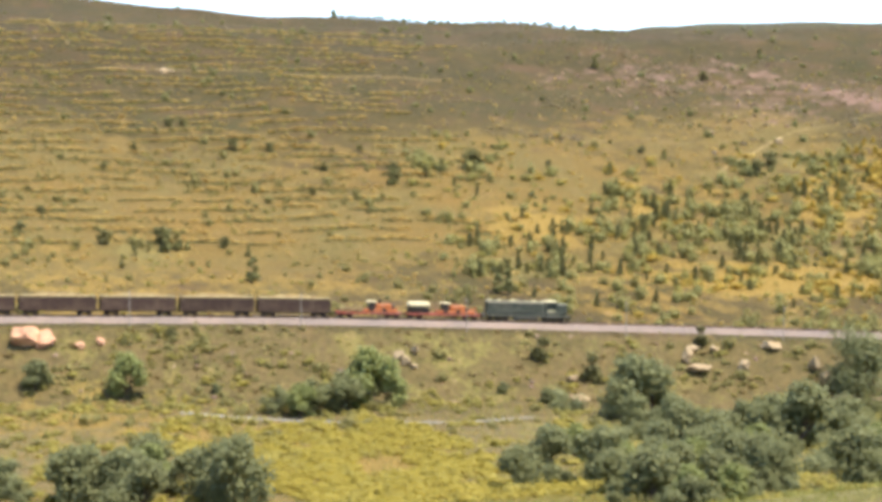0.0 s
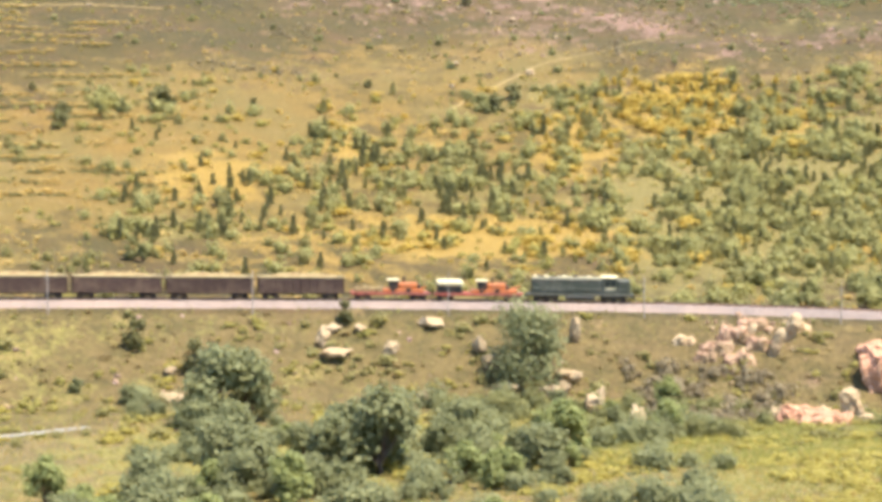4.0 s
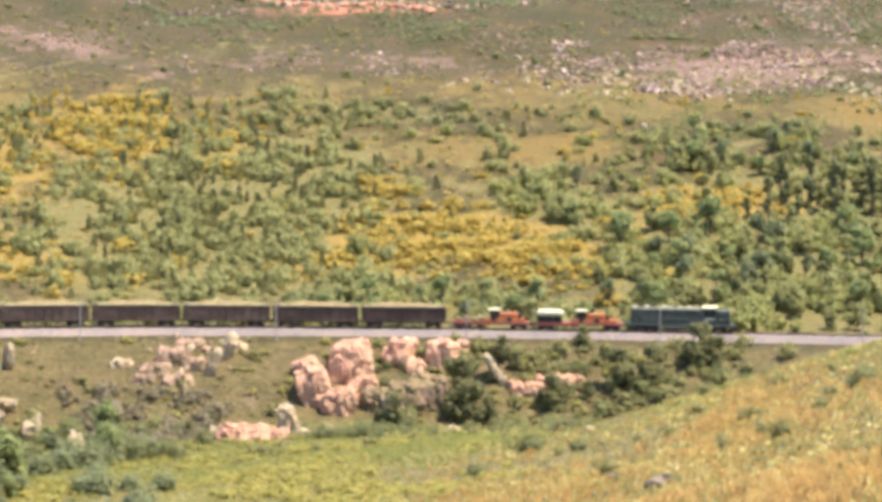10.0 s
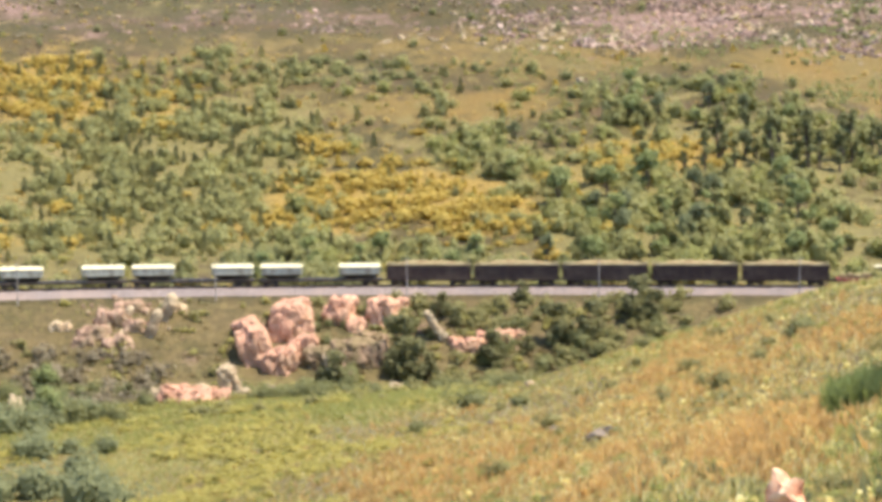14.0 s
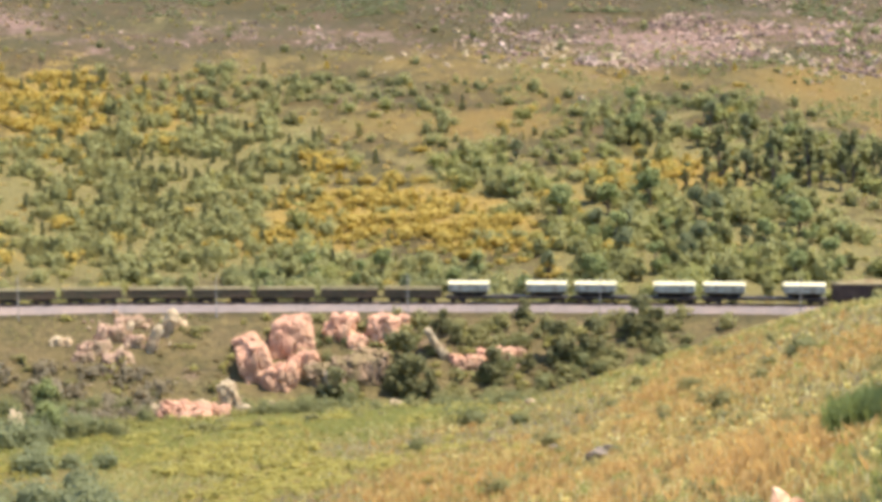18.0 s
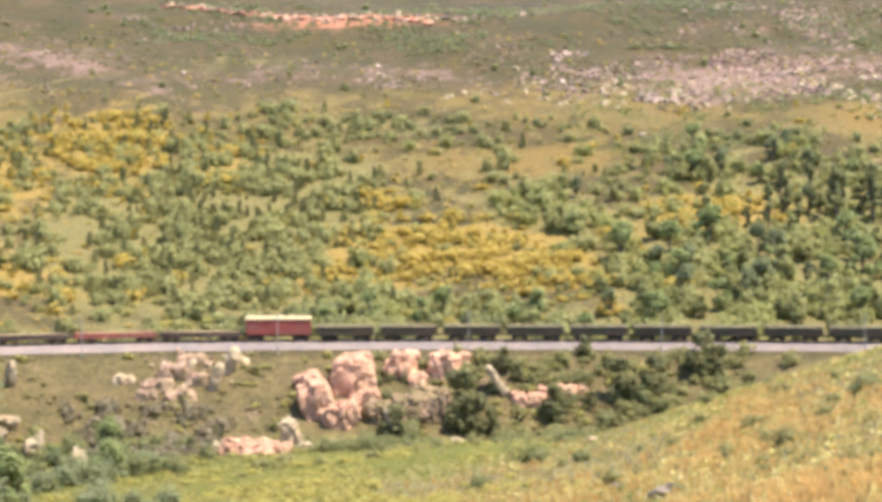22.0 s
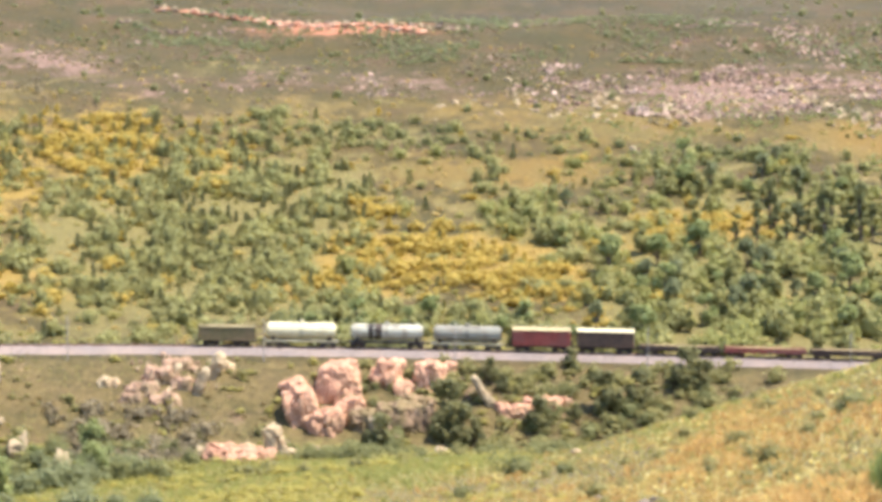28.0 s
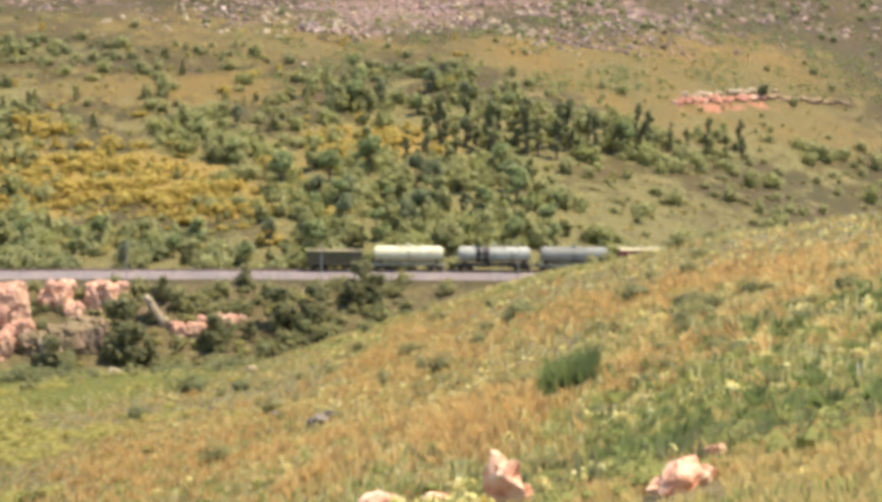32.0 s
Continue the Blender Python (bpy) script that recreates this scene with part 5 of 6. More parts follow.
spread("hollow_bushes", BUSHY, az, r, (0.8, 2.0), (0.9, 1.5), LEAF_DARK, "dark green bushes in the hollow below the crags", "shrub", 58)
az, r = thin(*near_points(340, -5.5, 10, 252, 286), 8, -0.05)
k = ~((az < -4.1) & (r > 262))
az, r = az[k], r[k]
spread("stream_bushes", BUSHY, az, r, (0.8, 1.9), (0.7, 1.2), LEAF_DARK, "dark bushes along the dry stream below the rocks", "shrub", 34, "bush")
az, r = thin(*near_points(330, -1, 10, 266, 291), 7, -0.2)
spread("bank_bushes", SHRUBS, az, r, (0.6, 1.6), (0.6, 1.1), LEAF_OLIVE, "olive bushes below the line beside the spur", "shrub", 45, "bush")
az, r = thin(*near_points(330, -13.6, -8.6, 256, 276), 5, -0.1)
spread("dry_brush", FAR_CLUMPS, az, r, (0.6, 1.5), (0.6, 1.1), DRY_BRUSH, "grey-brown dry brush at the foot of the bank", "shrub", 50)
az, r = near_points(60, -6.4, -1.6, 256, 268)
spread("foot_bushes", BUSHY, az, r, (0.6, 1.5), (0.6, 1.0), LEAF_DARK, "dark bushes at the foot of the granite outcrop", "shrub", 57)
az, r = near_points(7000, -15, 2, 205, 266)
spread("meadow_grass", TUFTS, az, r, (0.5, 1.0), (0.5, 0.8), GRASS_GREEN, "bright yellow-green meadow grass in the valley", "grass", 46)
az, r = near_points(28000, -94, -4, 9, 140, 0.8)
spread("steep_grass", FAR_TUFTS, az, r, (0.5, 0.9), (0.6, 1.0), GRASS_GREEN, "green grass on the steep bank below the lookout", "grass", 47, every=3)
az, r = near_points(13000, -60, -8, 100, 290)
spread("valley_grass", FAR_TUFTS, az, r, (0.5, 1.0), (0.6, 1.0), GRASS_GREEN, "green grass of the valley floor", "grass", 35)
az, r = near_points(9000, -58, -4, 100, 260)
spread("valley_straw", FAR_TUFTS, az, r, (0.5, 1.0), (0.6, 1.1), GRASS_DRY, "yellow dry grass of the valley floor", "grass", 36)
az, r = near_points(8000, -8, 28, 42, 225)
spread("olive_spur_grass", TUFTS, *open_round(az, r), (0.3, 0.7), (0.6, 1.0), LEAF_PALE, "dull olive-green grass over the near spur", "grass", 79)
az, r = near_points(11500, -12, 28, 42, 235)
spread("spur_grass", TUFTS, *open_round(az, r), (0.3, 0.65), (0.7, 1.1), GRASS_DRY, "tall dry golden grass over the near spur", "grass", 37)
az, r = by_cover(*near_points(22000, -8, 28, 42, 225), 0)
spread("rusty_grass", TUFTS, *open_round(az, r), (0.3, 0.65), (0.7, 1.2), GRASS_RUST, "rust-tinged seeding grass in drifts", "grass", 38)
az, r = by_cover(*near_points(17000, -12, 28, 42, 238), 1)
spread("green_spur_grass", TUFTS, *open_round(az, r), (0.3, 0.7), (0.6, 1.0), GRASS_GREEN, "green grass patches on the near spur", "grass", 39)
az, r = near_points(7400, -10, 28, 45, 210, 1.0)
spread("flower_stalks", STALKS, *open_round(az, r), (0.25, 0.5), (1.4, 2.2), PETAL_YELLOW, "pale yellow flowering stalks among the grass", "flower", 40)
az, r = thin(*near_points(260, 2, 26, 70, 235), 12, 0.05)
spread("spur_bushes", BUSHY, az, r, (0.4, 1.1), (0.6, 1.0), LEAF_OLIVE, "low olive bushes on the near spur", "shrub", 41, "bush")
az, r = near_points(90, 9, 26, 40, 110)
spread("olive_weeds", BUSHY, *open_round(az, r), (0.25, 0.6), (0.6, 1.0), LEAF_OLIVE, "dark olive weeds among the grass", "shrub", 73)
az, r = near_points(420, 14.5, 27, 30, 80)
spread("spur_weeds", RUSHES, *open_round(az, r), (0.4, 0.9), (0.5, 1.0), GRASS_RUSH, "leafy green weeds among the grass", "shrub", 43)

x, y = spot(13.8, 71)
clump = thing("rush_clump", None, "tall dark green rushes growing in a clump on the spur", "grass")
clump.matrix_basis = Matrix.Translation((x, y, float(ground_z(x, y))))
tuft_meshes = [mesh_from("rush_tuft", v, f, GRASS_RUSH) for v, f in RUSHES]
for i, p in enumerate(hits(*near_points(46, 13.1, 14.5, 66, 76))):
    w, h = G.uniform(0.9, 1.4), G.uniform(1.1, 1.7)
    tuft = new("rush_tuft", tuft_meshes[i % 5])
    tuft.parent = clump
    tuft.matrix_basis = Matrix.LocRotScale(Vector(p) - clump.matrix_basis.translation - Vector((0, 0, 0.06)), Euler((0, 0, G.uniform(0, 6.28))), (w, w, h))
CLUMPS = [shrub_shape(G, 90, 0.24) for _ in range(6)]
for i, (a, rr, w) in enumerate([(1.6, 181.7, 3.5), (-0.3, 165.5, 2.3), (6.2, 104.8, 1.2), (12.2, 139.5, 2.7), (16.1, 115.9, 2.2), (17.5, 97.0, 1.9), (19.7, 93.2, 1.5), (3.1, 171.9, 2.2), (19.3, 62, 1.3), (21.5, 66, 1.5), (16.6, 60, 1.0), (14.8, 56, 0.9)]):
    x, y = spot(a, rr)
    ob = thing("spur_bush", mesh_from("spur_bush", *BUSHY[i % 6], LEAF_DARK), "dark olive rounded bush on the grassy spur", "shrub", "spur bushes")
    ob.matrix_basis = Matrix.LocRotScale((x, y, float(ground_z(x, y)) - 0.1), Euler((0, 0, i * 1.3)), (w * 0.55, w * 0.55, w * 0.42))
az, r = thin(*near_points(10500, -4, 27, 50, 225), 18, -0.1)
spread("rusty_clumps", TUFTS, *by_cover(az, r, 0), (0.8, 1.5), (0.5, 0.8), GRASS_RUST, "rust-orange clumps of seeding grass on the spur", "grass", 61)
az, r = thin(*near_points(3000, -6, 27, 55, 235), 20, -0.15)
spread("green_clumps", RUSHES, *by_cover(az, r, 1), (0.4, 1.0), (0.4, 0.8), GRASS_GREEN, "bright green clumps of grass on the spur", "grass", 62)
az, r = thin(*near_points(4000, -2, 27, 70, 225), 12, 0.05)
spread("golden_clumps", TUFTS, *by_cover(az, r, 0), (0.8, 1.4), (0.5, 0.8), GRASS_DRY, "straw-gold clumps on the spur", "flower", 63)
az, r = thin(*near_points(5200, 0, 27, 30, 210), 9, 0.02)
spread("pale_blooms", TINY, *open_round(az, r), (0.08, 0.26), (0.7, 1.1), PETAL_YELLOW, "pale cream blooms dotted over the spur", "flower", 64)
az, r = thin(*near_points(2400, -58, -9, 130, 268), 16, 0.05)
spread("lime_clumps", FAR_CLUMPS, az, r, (0.6, 1.6), (0.35, 0.7), LIME, "lime-green clumps on the valley floor", "grass", 65)
az, r = thin(*near_points(1700, -48, -35.5, 135, 240), 12, -0.1)
spread("yellow_field", FAR_CLUMPS, az, r, (0.8, 1.9), (0.3, 0.5), FIELD_YELLOW, "bright yellow growth of the valley field", "grass", 66)

az, r = thin(G.normal(-7, 4.2, 1100), G.uniform(110, 235, 1100), 16, -0.05)
spread("lime_meadow", FAR_CLUMPS, az, r, (0.6, 1.5), (0.25, 0.5), LIME, "bright yellow-green growth of the open meadow", "grass", 74)
az, r = open_round(*thin(*near_points(2600, 0, 28, 24, 150, 1.3), 5, 0.0))
spread("dark_weeds", TUFTS, az, r, (0.3, 0.7), (0.6, 1.2), LEAF_DEEP, "dark seeding weeds among the grass", "grass", 75)
az, r = open_round(*near_points(4200, 0, 28, 45, 160, 1.0))
spread("pale_straw", STALKS, az, r, (0.25, 0.5), (0.8, 1.3), STRAW, "pale straw stalks among the grass", "grass", 76)
# fine turf, weeds and blooms close to the lookout
az, r = open_round(*near_points(7000, 0, 28, 11, 46))
spread("near_turf", TUFTS, az, r, (0.16, 0.34), (0.7, 1.1), GRASS_DRY, "short dry golden turf below the lookout", "grass", 67)
az, r = open_round(*thin(*near_points(5000, 0, 28, 11, 46), 5, 0.06))
spread("near_green_turf", TUFTS, az, r, (0.16, 0.36), (0.6, 1.0), GRASS_GREEN, "short green turf below the lookout", "grass", 68)
az, r = open_round(*thin(*near_points(9000, 0, 28, 11, 46), 4, 0.0))
spread("near_rusty_turf", TUFTS, az, r, (0.16, 0.34), (0.7, 1.1), GRASS_RUST, "short rust-gold turf below the lookout", "grass", 69)
az, r = open_round(*thin(*near_points(900, 2, 28, 14, 60), 4, 0.05))
spread("near_weeds", CLUMPS, az, r, (0.1, 0.32), (0.6, 1.1), GRASS_GREEN, "low leafy green weeds in the turf", "shrub", 70)
az, r = open_round(*thin(*near_points(900, 2, 28, 14, 60), 3, 0.08))
spread("near_blooms", SMALL, az, r, (0.03, 0.09), (0.7, 1.1), PETAL_YELLOW, "small pale blooms in the turf", "flower", 71)
az, r = thin(*near_points(1200, -42, -5, 25, 130), 12, 0.0)
spread("slope_clumps", FAR_CLUMPS, az, r, (0.3, 0.8), (0.4, 0.7), LIME, "lime-green growth on the steep bank", "grass", 72)


# ---- scree and boulders ----
def boulder(az, r, w, h, material, label, group, seed, sink=0.25, name="boulder", lift=0.0, smooth=False):
    g = np.random.default_rng(seed)
    v, f = rock_shape(g, 3)
    v = v * (w / 2, w / 2 * g.uniform(0.7, 1.0), h / 2)
    x, y = spot(az, r)
    me = mesh_from(name, v, f, material, smooth)
    ob = thing(name, me, label, "rock", group)
    ob.matrix_world = pose(x, y, float(ground_z(x, y)) + h * (0.5 - sink) + lift, 0, 0, g.uniform(0, 360))
    return ob


az, r = thin(*field(3300, 2, 17, 180, 236), 15, -0.08)
spread("scree", ROCKS, az, r, (0.3, 1.15), (0.7, 1.0), SCREE, "pink and grey scree boulders on the upper slope", "scree", 51)
az, r = thin(*field(620, 0, 13, 174, 206), 8, 0.0)
spread("pale_scree", ROCKS, az, r, (0.4, 1.3), (0.7, 1.0), PALE_ROCK, "bleached stones along the foot of the scree", "scree", 59)
az = G.uniform(12, 25, 1500)
az, r = thin(az, track_r(az) + 203 + 6.4 * (az - 13) + G.normal(0, 11, 1500), 11, -0.05)
spread("east_scree", ROCKS, az, r, (0.3, 1.1), (0.7, 1.0), SCREE, "grey and pink stones in a band across the eastern slope", "scree", 60)
az = G.uniform(3, 25, 4200)
az, r = thin(az, track_r(az) + 166 + 4.5 * np.maximum(az - 13, 0) + G.uniform(-28, 34, 4200), 14, -0.05)
spread("slope_heath", TINY, az, r, (0.25, 0.7), (0.4, 0.8), LEAF_FRESH, "low green heath mixed with the dry grass below the scree", "shrub", 80)
az = G.uniform(10, 25, 170)
az, r = thin(az, track_r(az) + 192 + 6.4 * (az - 13) + G.normal(0, 14, 170), 8, -0.1)
spread("bleached_stones", ROCKS, az, r, (0.5, 1.3), (0.7, 1.0), PALE_ROCK, "bleached stones scattered over the eastern slope", "stones", 77)
az = G.uniform(12, 25, 420)
az, r = thin(az, track_r(az) + 206 + 6.4 * (az - 13) + G.normal(0, 14, 420), 11, 0.0)
spread("scree_bushes", SMALL, az, r, (0.5, 1.6), (0.7, 1.2), LEAF_DARK, "dark bushes among the eastern stones", "shrub", 78)
az, r = thin(*field(520, -24, -9, 190, 290), 14, 0.05)
spread("hill_stones", ROCKS, az, r, (0.25, 0.9), (0.6, 0.9), SCREE, "pale stones strewn over the brown hill", "stones", 52)
az, r = thin(*field(420, -8, 3, 196, 228), 9, 0.0)
spread("slope_stones", ROCKS, az, r, (0.3, 1.0), (0.7, 1.0), SCREE, "dull stones scattered in loose groups on the slope", "stones", 55)
az, r = thin(*field(2200, 7, 20, 244, 300), 12, -0.05)
spread("grey_stones", ROCKS, az, r, (0.3, 1.0), (0.7, 1.0), SCREE, "grey and pink stones below the skyline", "stones", 56)
az, r = field(140, -10.5, 2.5, 284, 300)
spread("red_bank_stones", ROCKS, az, r, (0.5, 1.4), (0.6, 0.9), SCREE, "stones along the red earth bank", "stones", 53)
az, r = keep_near(*near_points(360, -52, 6, 255, 335), 7)
spread("bank_stones", ROCKS, az, r, (0.2, 0.7), (0.6, 0.9), SCREE, "small pale stones on the railway bank", "stones", 54)

def crag_shape(w, h, deep, seed):
    """A weathered rock mass split by joints into blocks that stand proud of one another."""
    bm = bmesh.new()
    bmesh.ops.create_icosphere(bm, subdivisions=5 if max(w, h) > 5 else 4, radius=1.0)
    off = Vector((seed * 7.3, seed * 3.1, seed * 1.7))
    size = 1.0 / max(1.3, 0.42 * min(w, h))
    for v in bm.verts:
        d = v.co.normalized()
        # squarer than a ball
        k = 1 / max(abs(d.x), abs(d.y), abs(d.z)) ** 0.5
        p = Vector((d.x * w / 2, d.y * deep / 2, d.z * h / 2)) * k
        q = Vector((p.x * 1.25, p.y, p.z * 0.75)) * size + off
        q += 0.25 * Vector((noise.noise(q * 1.7), noise.noise(q * 1.7 + off), noise.noise(q * 1.7 - off)))
        dist, near = noise.voronoi(q)
        lift = 0.7 * noise.noise(near[0] * 5.3 + off) + 0.8 * noise.noise(q * 1.3) + 0.25 * noise.noise(q * 5.0)
        lift -= 0.4 * math.exp(-((dist[1] - dist[0]) / 0.06) ** 2)
        v.co = p + d * lift * min(1.0, min(w, h) / 5.0)
    return bm


def crag(owner, az, r, w, h, deep, tilt, material, seed, up=0.0):
    """One lobe set half into the bank; tilt: degrees off the upright."""
    x, y = spot(az, r)
    ob = part("rock_lobe", crag_shape(w, h, deep, seed), material, owner)
    ob.matrix_basis = pose(x, y, float(ground_z(x, y)) + up, 0, tilt, -az)


g = np.random.default_rng(5)
CRAGS = {
    # bearing, range, width, height, lean
    "pink": [(-5.45, 276.0, 5.2, 9.6, -18), (-5.75, 281.6, 4.2, 4.6, -14), (-4.36, 282.2, 7.2, 9.8, -6), (-2.75, 285.4, 4.8, 6.4, 4), (-1.4, 284.6, 5.2, 7.4, 8), (-4.72, 273.4, 5.0, 6.0, -8),
             (-0.75, 287.4, 2.2, 3.6, 14), (-4.0, 276.4, 4.4, 6.0, 0), (-2.2, 282.6, 3.2, 3.0, 0)],
    # olive-brown lobes, darker than the pink ones
    "olive_face": [(-3.27, 274.9, 7.0, 6.1, 0), (-2.17, 276.0, 9.7, 7.4, 0), (-1.74, 278.7, 5.7, 4.6, 8)],
    "cream": [(-3.1, 272.6, 1.6, 4.0, -22), (-2.6, 271.0, 3.4, 2.0, 10), (-1.0, 266.0, 1.8, 2.2, 20)],
    "foot_pink": [(-7.92, 256.0, 6.6, 4.4, 0), (-6.93, 254.5, 5.3, 3.6, 4), (-7.5, 252.0, 4.6, 2.4, 0)],
    "foot_cream": [(-8.5, 262.0, 3.4, 3.0, -8), (-6.38, 263.0, 2.8, 6.4, -12), (-7.3, 261.5, 3.8, 3.2, 0), (-5.95, 257.5, 2.4, 2.8, 10)],
    "broken_pink": [(-10.72, 280.6, 5.0, 3.2, -12), (-10.09, 283.9, 5.1, 5.1, 10), (-9.55, 287.1, 4.7, 2.9, 0), (-9.91, 278.4, 4.2, 3.5, -8), (-11.08, 278.4, 3.2, 2.7, 0), (-10.38, 275.7, 2.6, 2.3, 0), (-9.39, 282.2, 3.4, 3.8, 0)],
    "broken_cream": [(-11.73, 281.8, 2.7, 3.0, 0), (-8.77, 281.0, 1.5, 5.5, 18), (-8.33, 284.9, 1.8, 5.4, 24), (-7.97, 287.0, 2.7, 2.2, 0), (-9.6, 283.5, 1.2, 3.6, 20)],
    "low_pink": [(1.42, 277.6, 5.3, 2.6, -6), (2.3, 279.3, 6.2, 2.7, -4), (3.0, 279.9, 3.0, 1.8, 0), (1.0, 278.6, 2.4, 2.0, 5)],
    "low_cream": [(0.36, 280.4, 1.2, 6.2, -32), (0.62, 279.2, 1.3, 2.4, 0)],
}
outcrop = thing("granite_outcrop", None, "massive jointed pale pink granite outcrop below the railway", "rock")
foot = thing("foot_rocks", None, "pink and cream rocks heaped at the foot of the bank", "rock")
broken = thing("broken_crag", None, "broken pinkish crag with pale ribs on the bank", "rock")
low = thing("low_ledge", None, "low pink rock ledge on the bank among bushes", "rock")
for n, (key, owner, material) in enumerate([("pink", outcrop, PINK_ROCK), ("olive_face", outcrop, OLIVE_ROCK), ("cream", outcrop, CREAM_ROCK), ("foot_pink", foot, PINK_ROCK), ("foot_cream", foot, CREAM_ROCK),
                                            ("broken_pink", broken, DULL_PINK), ("broken_cream", broken, CREAM_ROCK), ("low_pink", low, PINK_ROCK), ("low_cream", low, PALE_ROCK)]):
    for k, (a, rr, w, h, tl) in enumerate(CRAGS[key]):
        crag(owner, a, rr, w * 1.08, h * 1.05, 0.5 * (w + h) * 0.8, tl, material, 3 + 11 * n + k, 0.22 * h if h > 2 * w else (-0.14 * h if owner is broken or key == "olive_face" else 0.0))
for k in range(46):
    a = g.choice((-10.2, -10.4, -8.6)) + g.normal(0, 0.45)
    boulder(a, g.uniform(272 if a < -9.4 else 279, 290), g.uniform(0.4, 1.4), g.uniform(0.5, 1.4), DULL_PINK if k % 3 else CREAM_ROCK, "pinkish broken rock on the bank", "broken rocks", 160 + k)
for k in range(9):
    boulder(-6.2 + 0.2 * k, 262 + g.uniform(-1, 1) + 0.3 * k, g.uniform(0.6, 1.3), g.uniform(0.5, 1.0), CREAM_ROCK if k % 2 else GREY_ROCK, "small stone at the foot of the bank", "foot stones", 180 + k)
PALE_SPOTS = [(-28.42, 266.2, 2.2, 1.9), (-28.34, 259.2, 3.2, 2.0), (-23.5, 274.8, 2.6, 4.2), (-23.14, 272.5, 5.2, 1.6), (-23.1, 278.6, 2.4, 1.6), (-22.22, 279.0, 2.2, 1.6), (-21.23, 274.1, 3.2, 2.8), (-20.04, 259.5, 2.8, 4.4),
              (-18.3, 275.5, 2.6, 3.8), (-17.93, 271.1, 3.0, 4.0), (-17.5, 266.4, 4.4, 2.5), (-16.09, 265.0, 4.2, 3.2), (-15.27, 280.0, 2.1, 5.4)]
PALE_SPOTS += [(-15.35, 270.4, 4.3, 3.6), (-15.6, 267.0, 2.6, 3.4), (-14.61, 256.3, 2.9, 3.6), (-13.23, 240.2, 3.1, 4.6), (-13.5, 236.0, 2.0, 2.4), (-14.4, 262.0, 2.2, 4.2), (-19.94, 281.6, 3.6, 2.1), (-26.0, 262, 1.4, 1.2),
               (-35.3, 270.5, 2.2, 3.2), (-35.0, 269.2, 2.0, 2.2), (-34.6, 272.2, 1.6, 2.2), (-34.8, 268.2, 1.5, 1.6)]
for k, (a, rr, w, h) in enumerate(PALE_SPOTS):
    boulder(a, rr, w * 1.2, h, PALE_ROCK, "bleached cream boulder in the scrub", "cream boulders", 200 + k, 0.2)
for k, (a, rr, w, h) in enumerate([(-49.3, 280.2, 6.0, 4.4), (-48.6, 279.5, 4.6, 4.0), (-47.4, 277.8, 2.6, 1.8), (-46.6, 278.5, 2.0, 1.6)]):
    boulder(a, rr, w, h, PINK_ROCK, "large pink rock beside the western line", "western rocks", 230 + k)
for k, (a, rr, w, h) in enumerate(NEAR_ROCKS):
    boulder(a, rr, w, h, PEACH_ROCK, "bright peach granite rock in tall grass", "near rocks", 240 + k, 0.2)
for k, (a, rr, w, h) in enumerate([(3.4, 206, 1.7, 1.3), (5.1, 448, 2.2, 1.6), (-38.3, 530.2, 3.6, 2.6), (-38.0, 530, 2.6, 1.8), (-19.1, 475.2, 2.8, 1.6),
                                   (-21.2, 540.8, 2.4, 1.8), (-20.6, 537, 2.2, 1.5), (-19.9, 542.5, 2.6, 1.6), (12.9, 420, 1.8, 1.2), (10.8, 421, 1.6, 1.0)]):
    boulder(a, rr, w, h, CREAM_ROCK, "lone pale stone lying in the grass", "lone stones", 260 + k)
for k, (a, rr, w) in enumerate([(-39.53, 594.8, 2.1), (-35.12, 632.3, 1.8), (-34.28, 594.0, 1.8), (-42.32, 564.1, 2.3), (-41.23, 560.4, 1.6), (-30.73, 524.7, 2.2), (-18.99, 545.2, 2.7), (-18.01, 541.6, 2.7), (-17.26, 534.7, 2.7), (-16.51, 541.6, 2.3),
                               (-19.66, 500.0, 2.2), (-16.7, 468.0, 2.7), (-15.86, 507.9, 2.2), (-18.12, 501.9, 1.8), (-13.88, 535.0, 2.7), (-19.2, 453.1, 2.0)]):
    boulder(a, rr, w, w * 0.75, PALE_ROCK, "pale boulder standing out on the brown hill", "hill boulders", 400 + k)
for k, (a, rr, w, h) in enumerate([(5.6, 104, 1.7, 1.2), (5.95, 105, 1.1, 0.9), (4.2, 120, 1.0, 0.7), (2.2, 150, 1.2, 0.8)]):
    boulder(a, rr, w, h, GREY_ROCK, "dull grey-brown field stone in dry grass", "field stones", 320 + k)
DIRT_BANK = noisy("bare tan earth", (0.20, 0.135, 0.07), (0.31, 0.215, 0.115), 1.2, (0.26, 0.15, 0.08), 0.4, rough=0.95, bump=0.6, dist=0.12, vary="object")
RED_EARTH = noisy("raw red earth", (0.36, 0.135, 0.072), (0.50, 0.220, 0.125), 1.2, (0.46, 0.32, 0.21), 0.3, rough=0.95, bump=0.7, dist=0.15, vary="object")
for k in range(26):
    a = 17.1 + 0.21 * k
    base = 448 + 7.4 * (a - 17.1)
    boulder(a, base + g.uniform(-0.8, 0.8), g.uniform(3.4, 5.6), g.uniform(1.8, 3.0) if k < 13 else g.uniform(1.0, 1.7), RED_EARTH if k < 13 else DIRT_BANK, "raw red earth bank with pale crust" if k < 13 else "bare tan earth bank on the slope", "red earth bank", 460 + k, 0.45)
